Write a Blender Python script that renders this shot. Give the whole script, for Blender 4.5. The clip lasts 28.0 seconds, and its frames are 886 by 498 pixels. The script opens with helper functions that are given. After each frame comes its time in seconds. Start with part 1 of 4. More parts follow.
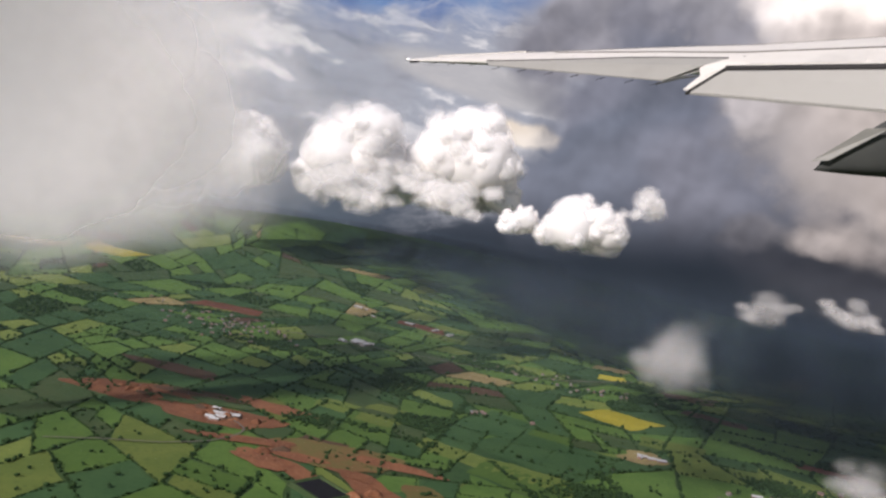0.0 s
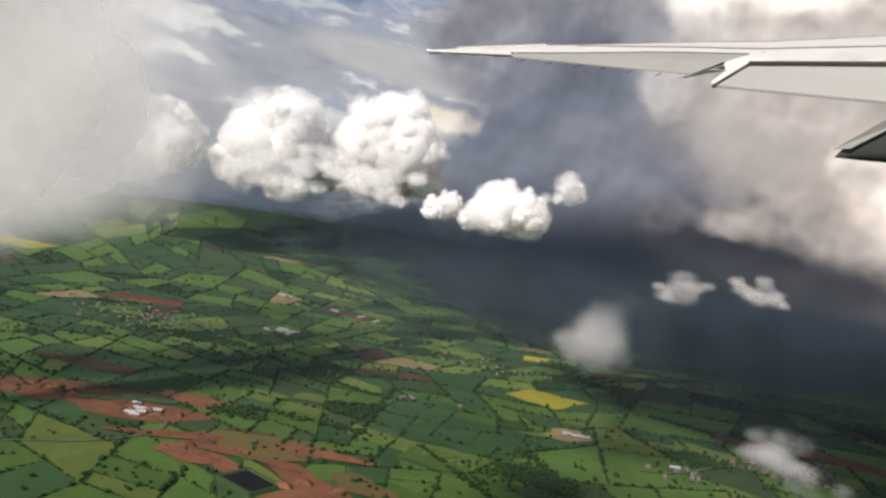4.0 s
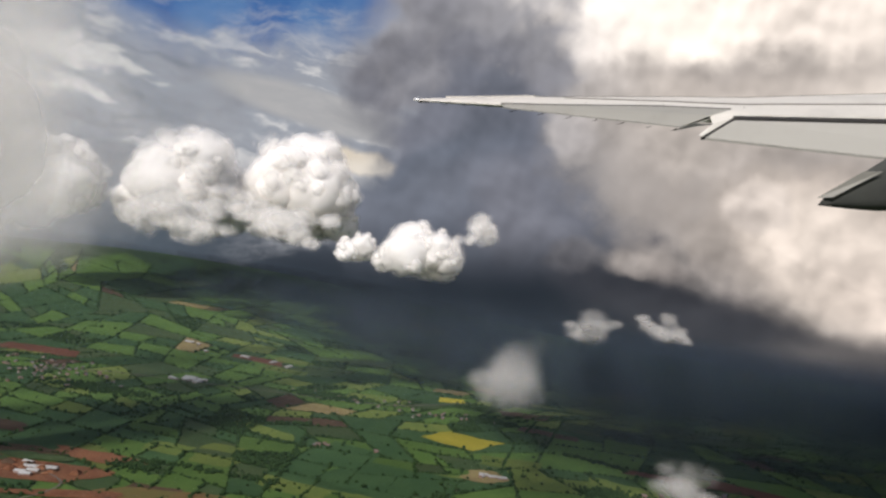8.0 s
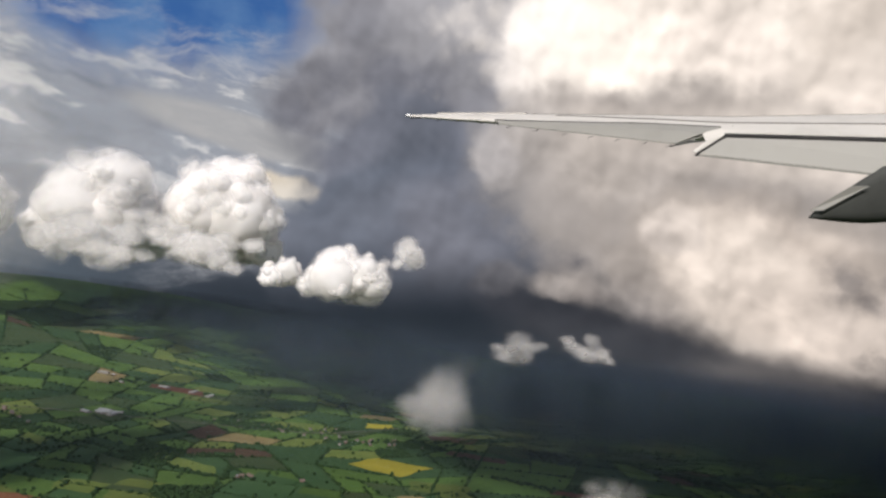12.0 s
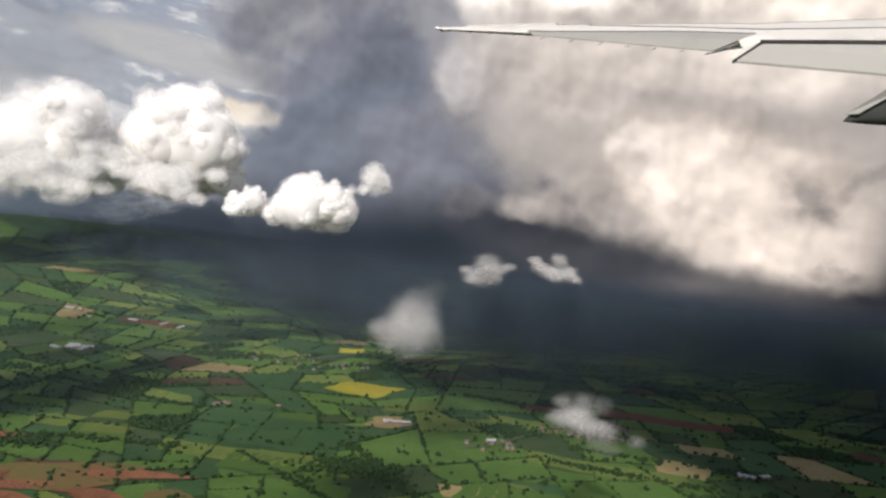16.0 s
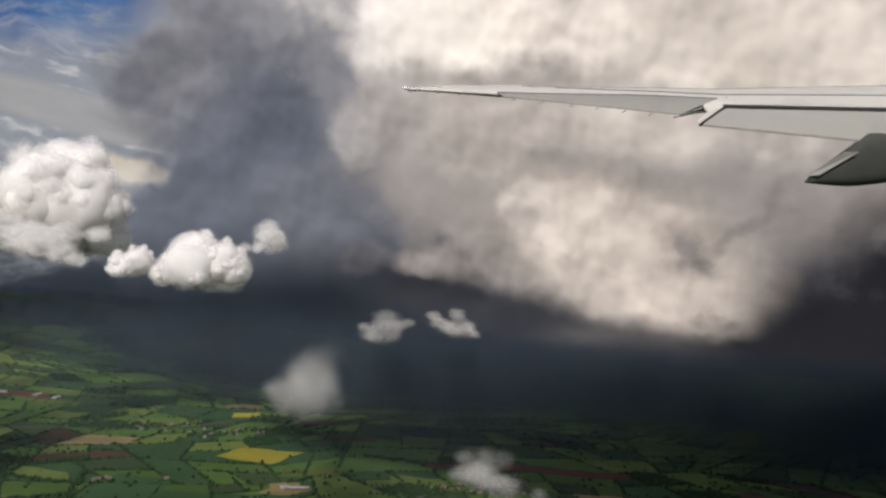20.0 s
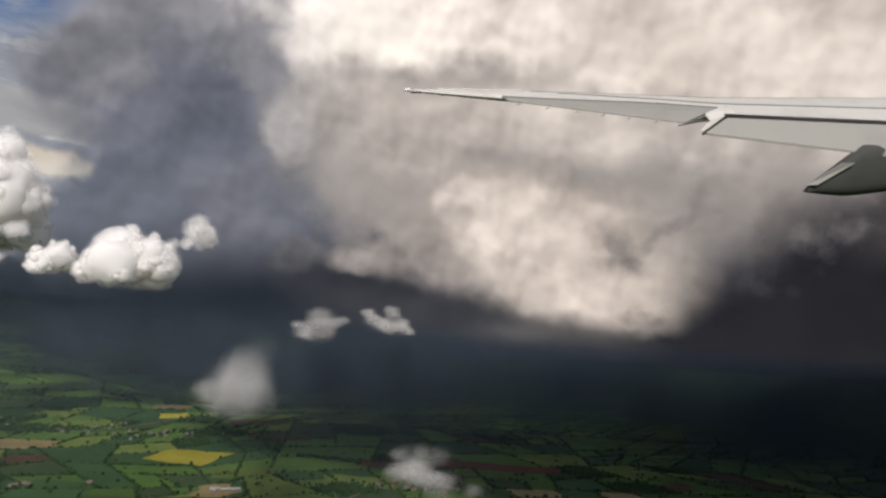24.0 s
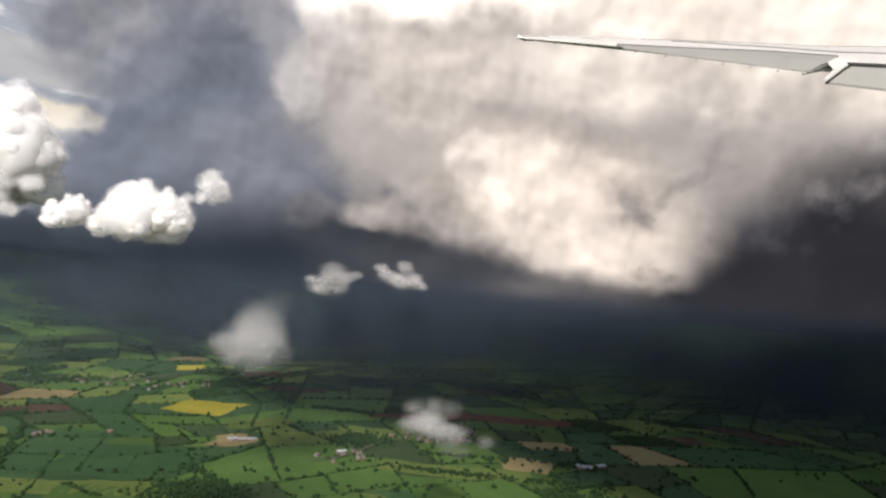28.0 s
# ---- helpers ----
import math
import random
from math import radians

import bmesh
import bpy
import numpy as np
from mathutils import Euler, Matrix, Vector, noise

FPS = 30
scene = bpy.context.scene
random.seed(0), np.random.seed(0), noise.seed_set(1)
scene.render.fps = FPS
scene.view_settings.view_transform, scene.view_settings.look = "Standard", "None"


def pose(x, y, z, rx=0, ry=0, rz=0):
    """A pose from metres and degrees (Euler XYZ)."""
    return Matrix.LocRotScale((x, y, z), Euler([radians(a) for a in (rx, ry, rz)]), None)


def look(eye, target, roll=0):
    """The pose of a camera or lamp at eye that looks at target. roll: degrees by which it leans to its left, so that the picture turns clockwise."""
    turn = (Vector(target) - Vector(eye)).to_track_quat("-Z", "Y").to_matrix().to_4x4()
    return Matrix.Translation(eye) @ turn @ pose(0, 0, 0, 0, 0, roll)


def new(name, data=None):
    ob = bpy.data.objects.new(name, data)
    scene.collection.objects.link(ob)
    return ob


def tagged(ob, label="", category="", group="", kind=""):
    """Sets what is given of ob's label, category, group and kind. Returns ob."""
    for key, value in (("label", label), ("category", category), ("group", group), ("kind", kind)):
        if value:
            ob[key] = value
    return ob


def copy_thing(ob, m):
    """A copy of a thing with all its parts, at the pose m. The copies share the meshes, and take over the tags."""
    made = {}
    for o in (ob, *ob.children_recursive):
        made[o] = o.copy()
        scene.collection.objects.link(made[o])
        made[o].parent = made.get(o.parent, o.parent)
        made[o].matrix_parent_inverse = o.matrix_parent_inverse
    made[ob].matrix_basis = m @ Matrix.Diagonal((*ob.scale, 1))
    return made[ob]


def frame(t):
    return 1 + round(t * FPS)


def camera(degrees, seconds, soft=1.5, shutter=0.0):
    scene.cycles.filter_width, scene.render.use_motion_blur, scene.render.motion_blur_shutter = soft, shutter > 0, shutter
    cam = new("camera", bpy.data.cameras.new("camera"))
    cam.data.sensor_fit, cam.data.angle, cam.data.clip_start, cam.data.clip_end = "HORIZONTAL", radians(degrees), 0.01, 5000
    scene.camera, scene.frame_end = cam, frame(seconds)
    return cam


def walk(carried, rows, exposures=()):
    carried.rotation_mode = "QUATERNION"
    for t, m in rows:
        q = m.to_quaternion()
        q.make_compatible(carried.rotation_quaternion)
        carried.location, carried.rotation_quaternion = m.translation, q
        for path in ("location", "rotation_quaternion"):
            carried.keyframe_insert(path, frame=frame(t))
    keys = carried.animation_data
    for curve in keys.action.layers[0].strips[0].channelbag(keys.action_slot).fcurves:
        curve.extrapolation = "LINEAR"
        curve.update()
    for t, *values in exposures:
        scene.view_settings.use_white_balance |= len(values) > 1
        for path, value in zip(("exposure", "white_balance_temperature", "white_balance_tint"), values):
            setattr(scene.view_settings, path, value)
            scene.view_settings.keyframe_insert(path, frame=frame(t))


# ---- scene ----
# The picture is taken from the cabin of an airliner that banks away from a rain storm over farmland.
# x to the right of the first heading, y ahead, z up; the ground lies at z = 0, the cabin at about z = 400.
cam = camera(62, 28.0, soft=2.5)
walk(cam, [
    (0.0, pose(8.13, 2.11, 401.83, 87.78, -7.84, 25.96)),
    (0.5, pose(7.78, 1.85, 401.81, 90.32, -8.21, 25.29)),
    (1.0, pose(7.43, 1.60, 401.77, 90.82, -7.59, 24.12)),
    (1.5, pose(7.10, 1.34, 401.72, 91.05, -7.51, 22.25)),
    (2.0, pose(6.78, 1.07, 401.65, 89.10, -7.14, 21.94)),
    (2.5, pose(6.47, 0.80, 401.58, 88.19, -7.45, 21.35)),
    (4.5, pose(5.33, -0.12, 401.42, 87.45, -6.70, 19.52)),
    (5.0, pose(5.03, -0.25, 401.42, 88.69, -6.22, 18.75)),
    (5.5, pose(4.72, -0.37, 401.42, 91.34, -7.04, 16.36)),
    (6.0, pose(4.42, -0.49, 401.41, 91.64, -6.48, 16.64)),
    (6.5, pose(4.12, -0.60, 401.38, 91.94, -6.66, 14.94)),
    (7.0, pose(3.84, -0.71, 401.35, 91.38, -6.18, 14.99)),
    (7.5, pose(3.56, -0.82, 401.30, 91.37, -6.39, 13.84)),
    (8.0, pose(3.28, -0.90, 401.25, 91.48, -6.62, 13.22)),
    (8.5, pose(3.01, -0.97, 401.19, 92.44, -6.64, 12.16)),
    (9.0, pose(2.74, -1.02, 401.12, 92.64, -6.90, 11.92)),
    (9.5, pose(2.48, -1.06, 401.04, 93.09, -7.18, 10.49)),
    (10.0, pose(2.23, -1.09, 400.97, 92.91, -6.67, 9.83)),
    (10.5, pose(1.98, -1.12, 400.90, 92.73, -6.30, 9.86)),
    (11.0, pose(1.72, -1.15, 400.84, 93.31, -6.02, 8.36)),
    (11.5, pose(1.45, -1.18, 400.78, 93.93, -5.89, 8.00)),
    (13.5, pose(0.16, -1.48, 400.59, 94.05, -5.49, 4.59)),
    (14.0, pose(-0.09, -1.66, 400.49, 92.41, -4.83, 4.40)),
    (14.5, pose(-0.33, -1.83, 400.40, 85.40, -4.66, 5.30)),
    (15.0, pose(-0.56, -1.92, 400.31, 84.73, -5.31, 6.19)),
    (15.5, pose(-0.79, -1.90, 400.25, 87.38, -4.72, 5.37)),
    (16.0, pose(-1.03, -1.81, 400.20, 88.32, -4.27, 4.92)),
    (16.5, pose(-1.29, -1.70, 400.16, 92.01, -4.76, 4.16)),
    (17.0, pose(-1.56, -1.60, 400.14, 97.99, -3.74, 3.25)),
    (17.5, pose(-1.85, -1.53, 400.13, 93.81, -3.43, 3.15)),
    (18.0, pose(-2.16, -1.47, 400.13, 92.43, -3.87, 2.96)),
    (18.5, pose(-2.48, -1.39, 400.15, 92.94, -3.69, 1.74)),
    (19.0, pose(-2.81, -1.30, 400.18, 93.83, -3.43, -0.00)),
    (19.5, pose(-3.15, -1.20, 400.22, 93.35, -3.09, -1.24)),
    (20.0, pose(-3.47, -1.10, 400.26, 93.19, -3.13, -3.09)),
    (20.5, pose(-3.79, -1.01, 400.29, 93.47, -2.62, -3.60)),
    (21.0, pose(-4.09, -0.92, 400.31, 93.44, -2.69, -4.39)),
    (21.5, pose(-4.38, -0.84, 400.33, 94.21, -2.86, -4.97)),
    (23.5, pose(-5.29, -0.62, 400.43, 93.18, -3.19, -7.45)),
    (24.0, pose(-5.61, -0.53, 400.42, 93.25, -3.12, -8.19)),
    (24.5, pose(-5.96, -0.44, 400.39, 93.71, -2.84, -9.65)),
    (25.0, pose(-6.33, -0.36, 400.36, 93.82, -2.77, -10.34)),
    (25.5, pose(-6.72, -0.31, 400.32, 94.15, -2.50, -10.89)),
    (26.0, pose(-7.13, -0.26, 400.27, 89.82, -2.55, -10.18)),
    (26.5, pose(-7.53, -0.20, 400.23, 86.68, -2.81, -10.91)),
    (27.0, pose(-7.91, -0.13, 400.20, 89.11, -3.15, -9.66)),
    (27.5, pose(-8.28, -0.05, 400.16, 88.14, -3.82, -7.63)),
    (28.0, pose(-8.66, 0.03, 400.12, 89.74, -3.41, -7.29)),
], exposures=[(t, stops, 6440 - 60 * max(0.0, 1 - t / 4), 13.5 + 5 * max(0.0, 1 - t / 4)) for t, stops in (
    (0.0, 0.12), (1.0, -0.22), (2.0, -0.12), (5.0, 0.2), (6.0, 0.0), (8.0, -0.1), (11.0, -0.12), (14.0, -0.12), (15.0, 0.22), (16.0, 0.15),
    (17.0, -0.5), (18.0, -0.36), (20.0, -0.36), (25.0, -0.28), (26.0, -0.36), (27.0, 0.22), (28.0, 0.2))])

# ---- sky and sun ----
scene.cycles.transparent_max_bounces = 96
SUN = Vector((-0.15, -0.80, 0.58)).normalized()
world = bpy.data.worlds.new("world")
world.use_nodes = True
scene.world = world
wt = world.node_tree
sky = wt.nodes.new("ShaderNodeTexSky")
sky.sky_type = "NISHITA"
sky.sun_disc = False
sky.sun_elevation = math.asin(SUN.z)
sky.sun_rotation = math.atan2(SUN.x, SUN.y)
wt.links.new(sky.outputs[0], wt.nodes["Background"].inputs[0])
wt.nodes["Background"].inputs[1].default_value = 0.10
lamp = bpy.data.lights.new("sun", "SUN")
lamp.energy, lamp.angle, lamp.color = 5.0, radians(2.5), (1.0, 0.95, 0.88)
sun = new("sun", lamp)
sun.matrix_world = look(SUN * 50 + Vector((0, 0, 500)), (0, 0, 500))


# ---- node helpers ----
class Nodes:
    """A material's node tree, with short calls for the nodes that are used often."""

    def __init__(self, name):
        self.mat = bpy.data.materials.new(name)
        self.mat.use_nodes = True
        self.tree = self.mat.node_tree
        self.tree.nodes.clear()
        self.out = self.add("ShaderNodeOutputMaterial")

    def add(self, kind):
        return self.tree.nodes.new(kind)

    def put(self, socket, value):
        if isinstance(value, bpy.types.NodeSocket):
            self.tree.links.new(value, socket)
        elif isinstance(value, (tuple, list)) and len(value) == 3 and socket.type == "RGBA":
            socket.default_value = (*value, 1)
        else:
            socket.default_value = value

    def math(self, op, a, b=0.0, c=0.0, clamp=False):
        n = self.add("ShaderNodeMath")
        n.operation, n.use_clamp = op, clamp
        for socket, value in zip(n.inputs, (a, b, c)):
            self.put(socket, value)
        return n.outputs[0]

    def vec(self, op, a, b=(0, 0, 0)):
        n = self.add("ShaderNodeVectorMath")
        n.operation = op
        self.put(n.inputs[0], a)
        if op == "SCALE":
            self.put(n.inputs["Scale"], b)
        else:
            self.put(n.inputs[1], b)
        return n.outputs["Value"] if op == "LENGTH" else n.outputs[0]

    def noise(self, where, scale, detail=4.0, rough=0.55, colour=False, distort=0.0):
        n = self.add("ShaderNodeTexNoise")
        self.put(n.inputs["Vector"], where)
        n.inputs["Scale"].default_value = scale
        n.inputs["Detail"].default_value = detail
        n.inputs["Roughness"].default_value = rough
        n.inputs["Distortion"].default_value = distort
        return n.outputs["Color" if colour else 0]

    def ramp(self, value, lo, hi, to_lo=0.0, to_hi=1.0, smooth=True):
        n = self.add("ShaderNodeMapRange")
        n.interpolation_type = "SMOOTHSTEP" if smooth else "LINEAR"
        for socket, v in zip(n.inputs, (value, lo, hi, to_lo, to_hi)):
            self.put(socket, v)
        return n.outputs[0]

    def mix(self, fac, a, b, blend="MIX"):
        n = self.add("ShaderNodeMix")
        n.data_type, n.blend_type = "RGBA", blend
        self.put(n.inputs[0], fac)
        self.put(n.inputs[6], a)
        self.put(n.inputs[7], b)
        return n.outputs[2]

    def coords(self, which="Object"):
        return self.add("ShaderNodeTexCoord").outputs[which]

    def place(self, where, loc, scale, turn=0.0):
        n = self.add("ShaderNodeMapping")
        n.vector_type = "TEXTURE"
        self.put(n.inputs[0], where)
        n.inputs["Location"].default_value = (*loc, 0)
        n.inputs["Rotation"].default_value = (0, 0, radians(turn))
        n.inputs["Scale"].default_value = (*scale, 1)
        return n.outputs[0]

    def surface(self, colour, rough=0.8, metal=0.0, bump=None, strength=0.3, distance=0.1, specular=0.4):
        p = self.add("ShaderNodeBsdfPrincipled")
        self.put(p.inputs["Base Color"], colour)
        self.put(p.inputs["Roughness"], rough)
        p.inputs["Metallic"].default_value = metal
        p.inputs["Specular IOR Level"].default_value = specular
        if bump is not None:
            b = self.add("ShaderNodeBump")
            b.inputs["Strength"].default_value = strength
            b.inputs["Distance"].default_value = distance
            self.put(b.inputs["Height"], bump)
            self.put(p.inputs["Normal"], b.outputs[0])
        self.tree.links.new(p.outputs[0], self.out.inputs[0])
        return self.mat

    def random(self):
        return self.add("ShaderNodeObjectInfo").outputs["Random"]


# ---- geometry helpers ----
def part(name, bm, material, parent=None, label=""):
    """Links a bmesh as one mesh object, under parent if one is given."""
    me = bpy.data.meshes.new(name)
    bm.to_mesh(me)
    bm.free()
    return meshed(name, me, material, parent, label)


def meshed(name, me, material, parent=None, label=""):
    if not me.materials:
        me.materials.append(material)
    ob = new(name, me)
    ob.parent = parent
    return tagged(ob, label)


def raw_mesh(name, verts, faces, smooth=False):
    """A mesh from numpy arrays of vertices and equal-sided faces."""
    verts, faces = np.asarray(verts, np.float32), np.asarray(faces, np.int32)
    me = bpy.data.meshes.new(name)
    me.vertices.add(len(verts))
    me.vertices.foreach_set("co", verts.ravel())
    n = faces.shape[1]
    me.loops.add(faces.size)
    me.loops.foreach_set("vertex_index", faces.ravel())
    me.polygons.add(len(faces))
    me.polygons.foreach_set("loop_start", np.arange(0, faces.size, n, dtype=np.int32))
    me.polygons.foreach_set("use_smooth", np.full(len(faces), smooth))
    me.update(calc_edges=True)
    return me


def ico(level):
    bm = bmesh.new()
    bmesh.ops.create_icosphere(bm, subdivisions=level, radius=1)
    v = np.array([p.co[:] for p in bm.verts])
    fc = np.array([[p.index for p in f.verts] for f in bm.faces])
    bm.free()
    return v, fc


def towards(az, el, r):
    """The place at that bearing and height in degrees and that many metres from the cabin."""
    a, e = radians(az), radians(el)
    return Vector((math.sin(a) * math.cos(e) * r, math.cos(a) * math.cos(e) * r, 400 + math.sin(e) * r))


def lie(x, y):
    """The height of the land: level farmland that rises to a rim of hills on the west."""
    r = np.hypot(x, y)
    west = np.clip((8 - np.degrees(np.arctan2(x, y))) / 46, 0, 1)
    west = west * west * (3 - 2 * west)
    return (15 + 315 * west) * np.clip((r - 2000) / 2900, 0, 1.05) ** 1.7 + 3 * np.sin(x / 170 + 1) * np.sin(y / 210)


# ---- distant sky behind the clouds ----
def sky_backdrop():
    n = Nodes("painted_storm_sky")
    uv = n.coords("UV")
    drift = n.vec("SUBTRACT", n.noise(uv, 0.10, 3, 0.5, colour=True), (0.5, 0.5, 0.5))
    fine = n.vec("SUBTRACT", n.noise(uv, 0.38, 4, 0.5, colour=True), (0.5, 0.5, 0.5))
    soft = n.vec("ADD", uv, n.vec("SCALE", drift, 6.0))
    near = n.vec("ADD", n.vec("ADD", uv, n.vec("SCALE", drift, 2.0)), n.vec("SCALE", fine, 1.5))
    torn = n.vec("ADD", uv, n.vec("SCALE", fine, 4.0))
    small = n.noise(near, 0.26, 3, 0.45)
    wide = n.noise(near, 0.11, 2, 0.45)

    def heads(where, scale, detail):
        """Rounded heads of cloud with creases between them: 1 on a head, 0 in a crease."""
        v = n.add("ShaderNodeTexVoronoi")
        v.feature, v.voronoi_dimensions, v.normalize = "SMOOTH_F1", "2D", True
        n.put(v.inputs["Vector"], where)
        for key, value in (("Scale", scale), ("Detail", detail), ("Roughness", 0.48), ("Lacunarity", 2.3), ("Smoothness", 0.5)):
            v.inputs[key].default_value = value
        return n.math("SUBTRACT", 1.0, v.outputs["Distance"])

    wob = n.vec("ADD", uv, n.vec("SCALE", fine, 1.3))
    head = heads(wob, 0.17, 2.0)
    # painted relief: sides of the heads that face up and to the west are lighter
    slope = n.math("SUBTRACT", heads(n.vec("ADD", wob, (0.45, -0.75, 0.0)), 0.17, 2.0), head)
    broad = n.math("SUBTRACT", n.noise(n.vec("ADD", soft, (0.9, -1.4, 0.0)), 0.13, 3, 0.45), n.noise(soft, 0.13, 3, 0.45))
    lift = [0.0]                # how strongly the heads stand out, layer over layer

    def blob(under, at, size, turn, edge, colour, second=None, by=None, where=None, lumps=0.0, most=1.0, relief=0.0):
        d = n.vec("LENGTH", n.place(where or near, at, size, turn))
        if lumps:
            d = n.math("ADD", d, n.math("MULTIPLY", n.math("SUBTRACT", 0.62, head), lumps))
        m = n.ramp(d, 1.0 + edge * 0.4, 1.0 - edge * 0.6, 0.0, most)
        if second:
            colour = n.mix(n.ramp(by or wide, 0.32, 0.68), colour, second)
        lift[0] = n.math("ADD", n.math("MULTIPLY", lift[0], n.math("SUBTRACT", 1.0, m)), n.math("MULTIPLY", m, relief))
        return n.mix(m, under, colour)

    sep = n.add("ShaderNodeSeparateXYZ")
    n.put(sep.inputs[0], near)
    az, el = sep.outputs[0], sep.outputs[1]
    c = n.mix(n.ramp(el, -3, 4), (0.034, 0.046, 0.062), n.mix(n.ramp(el, 3, 12), (0.15, 0.172, 0.205), (0.34, 0.35, 0.375)))
    c = n.mix(n.ramp(az, -8, 4), c, n.mix(n.ramp(el, 2, 12), (0.13, 0.132, 0.15), (0.60, 0.565, 0.535)))
    # clear sky
    c = blob(c, (-35.5, 25.2), (19.5, 11.8), -8, 0.40, (0.045, 0.135, 0.36), (0.10, 0.215, 0.43), small)
    c = n.mix(n.math("MULTIPLY", n.ramp(n.noise(n.place(near, (0, 0), (3.0, 1.0), 12), 0.30, 6, 0.6), 0.50, 0.72), n.math("MULTIPLY", n.ramp(az, -16, -24), n.ramp(el, 22, 15))), c, (0.47, 0.49, 0.52))
    # sheets of high cloud above the far cumulus
    streak = n.noise(n.place(near, (0, 0), (5.0, 1.0), -7), 0.50, 5, 0.55)
    band = n.math("MULTIPLY", n.ramp(el, 4.5, 8), n.math("MULTIPLY", n.ramp(el, 17, 12), n.ramp(az, -10, -17)))
    c = n.mix(n.math("MULTIPLY", n.ramp(streak, 0.30, 0.56), band), c, (0.36, 0.39, 0.43))
    c = n.mix(n.math("MULTIPLY", n.ramp(streak, 0.51, 0.60), band), c, (0.72, 0.72, 0.70))
    c = n.mix(n.math("MULTIPLY", n.ramp(streak, 0.44, 0.30), band), c, (0.24, 0.27, 0.31))
    # the smooth lens-shaped cloud and the bright strip of sky under it
    c = blob(c, (-20.5, 7.4), (4.6, 0.9), -9, 0.6, (0.72, 0.64, 0.51), (0.84, 0.78, 0.67), small, lumps=0.6)
    c = blob(c, (-23.0, 10.7), (9.5, 1.5), -8, 0.5, (0.52, 0.515, 0.495), (0.40, 0.405, 0.405), streak, where=uv, most=0.85)
    c = blob(c, (-17.5, 9.7), (5.0, 0.9), -12, 1.2, (0.235, 0.24, 0.255), where=uv, most=0.7)
    # dark flank of the storm, its shade painted in
    c = blob(c, (-10.5, 20.5), (9.0, 11), 25, 0.45, (0.26, 0.262, 0.285), (0.40, 0.395, 0.405), wide, lumps=0.7, relief=0.62)
    c = blob(c, (-15.3, 14.6), (7.5, 3.2), 14, 0.45, (0.19, 0.195, 0.22), (0.30, 0.30, 0.32), small, lumps=0.7, relief=0.62)
    c = blob(c, (-12, 9.5), (7.0, 5.6), 22, 0.45, (0.165, 0.180, 0.215), (0.235, 0.245, 0.285), wide, lumps=0.55, relief=0.62)
    c = blob(c, (-11.6, 4.2), (10.4, 6.6), 26, 0.35, (0.120, 0.140, 0.175), (0.185, 0.205, 0.245), wide, lumps=0.55, relief=0.62)
    c = blob(c, (-6, 5.6), (6.5, 6.0), 0, 0.9, (0.140, 0.155, 0.190), (0.215, 0.225, 0.26), wide, lumps=0.4, relief=0.62)
    # sunlit crown, its brightness painted in
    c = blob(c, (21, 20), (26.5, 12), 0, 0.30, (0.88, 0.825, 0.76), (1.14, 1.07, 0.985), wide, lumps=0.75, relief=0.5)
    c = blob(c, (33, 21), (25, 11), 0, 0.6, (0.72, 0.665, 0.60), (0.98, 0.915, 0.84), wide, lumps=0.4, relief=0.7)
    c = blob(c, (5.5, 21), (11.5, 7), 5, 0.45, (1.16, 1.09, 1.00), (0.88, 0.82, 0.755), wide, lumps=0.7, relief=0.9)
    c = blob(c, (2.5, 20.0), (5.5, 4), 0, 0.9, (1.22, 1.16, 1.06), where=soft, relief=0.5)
    # the dark under the storm, painted as shade
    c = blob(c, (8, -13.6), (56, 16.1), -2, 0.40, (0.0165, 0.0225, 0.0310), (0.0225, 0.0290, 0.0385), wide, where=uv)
    # front of the storm, painted from the shaded upper part to the bright belly
    c = blob(c, (12, 9.2), (17.5, 8.2), -7, 0.40, (0.36, 0.342, 0.33), (0.45, 0.425, 0.405), wide, lumps=0.5, relief=0.3)
    c = blob(c, (3.0, 12.6), (9.0, 4.0), -9, 0.6, (0.42, 0.395, 0.375), (0.56, 0.525, 0.49), wide, lumps=0.6, relief=0.9)
    c = blob(c, (-4.6, 11.2), (1.7, 2.3), 25, 0.6, (0.60, 0.565, 0.54), (0.46, 0.44, 0.43), small, lumps=0.6, relief=0.8)
    c = blob(c, (15, 13.4), (12, 3.2), -3, 0.8, (0.66, 0.615, 0.57), (0.82, 0.765, 0.70), wide, lumps=0.5, relief=0.8, most=0.85)
    c = blob(c, (16.2, 3.9), (12.0, 6.3), -15, 0.32, (0.36, 0.335, 0.315), (0.50, 0.465, 0.43), wide, lumps=0.45, relief=0.8)
    c = blob(c, (16.6, 3.9), (8.6, 4.8), -20, 0.7, (0.62, 0.56, 0.505), (0.80, 0.73, 0.655), wide, lumps=0.5, relief=0.9)
    c = blob(c, (13.6, 4.6), (5.0, 3.5), -18, 0.6, (0.95, 0.87, 0.785), (0.74, 0.68, 0.615), small, lumps=0.6, relief=0.8)
    c = blob(c, (19.0, 0.8), (5.4, 2.6), -18, 1.0, (0.86, 0.78, 0.70), (0.66, 0.60, 0.545), small, lumps=0.6, relief=0.8)
    c = blob(c, (9.3, 7.0), (2.4, 1.7), 10, 0.5, (0.80, 0.74, 0.68), (0.62, 0.575, 0.535), small, lumps=0.7, relief=0.8, most=0.9)
    c = blob(c, (4.6, 1.6), (4.6, 1.5), -16, 0.9, (0.42, 0.39, 0.37), (0.28, 0.27, 0.265), small, lumps=1.3, relief=0.9)
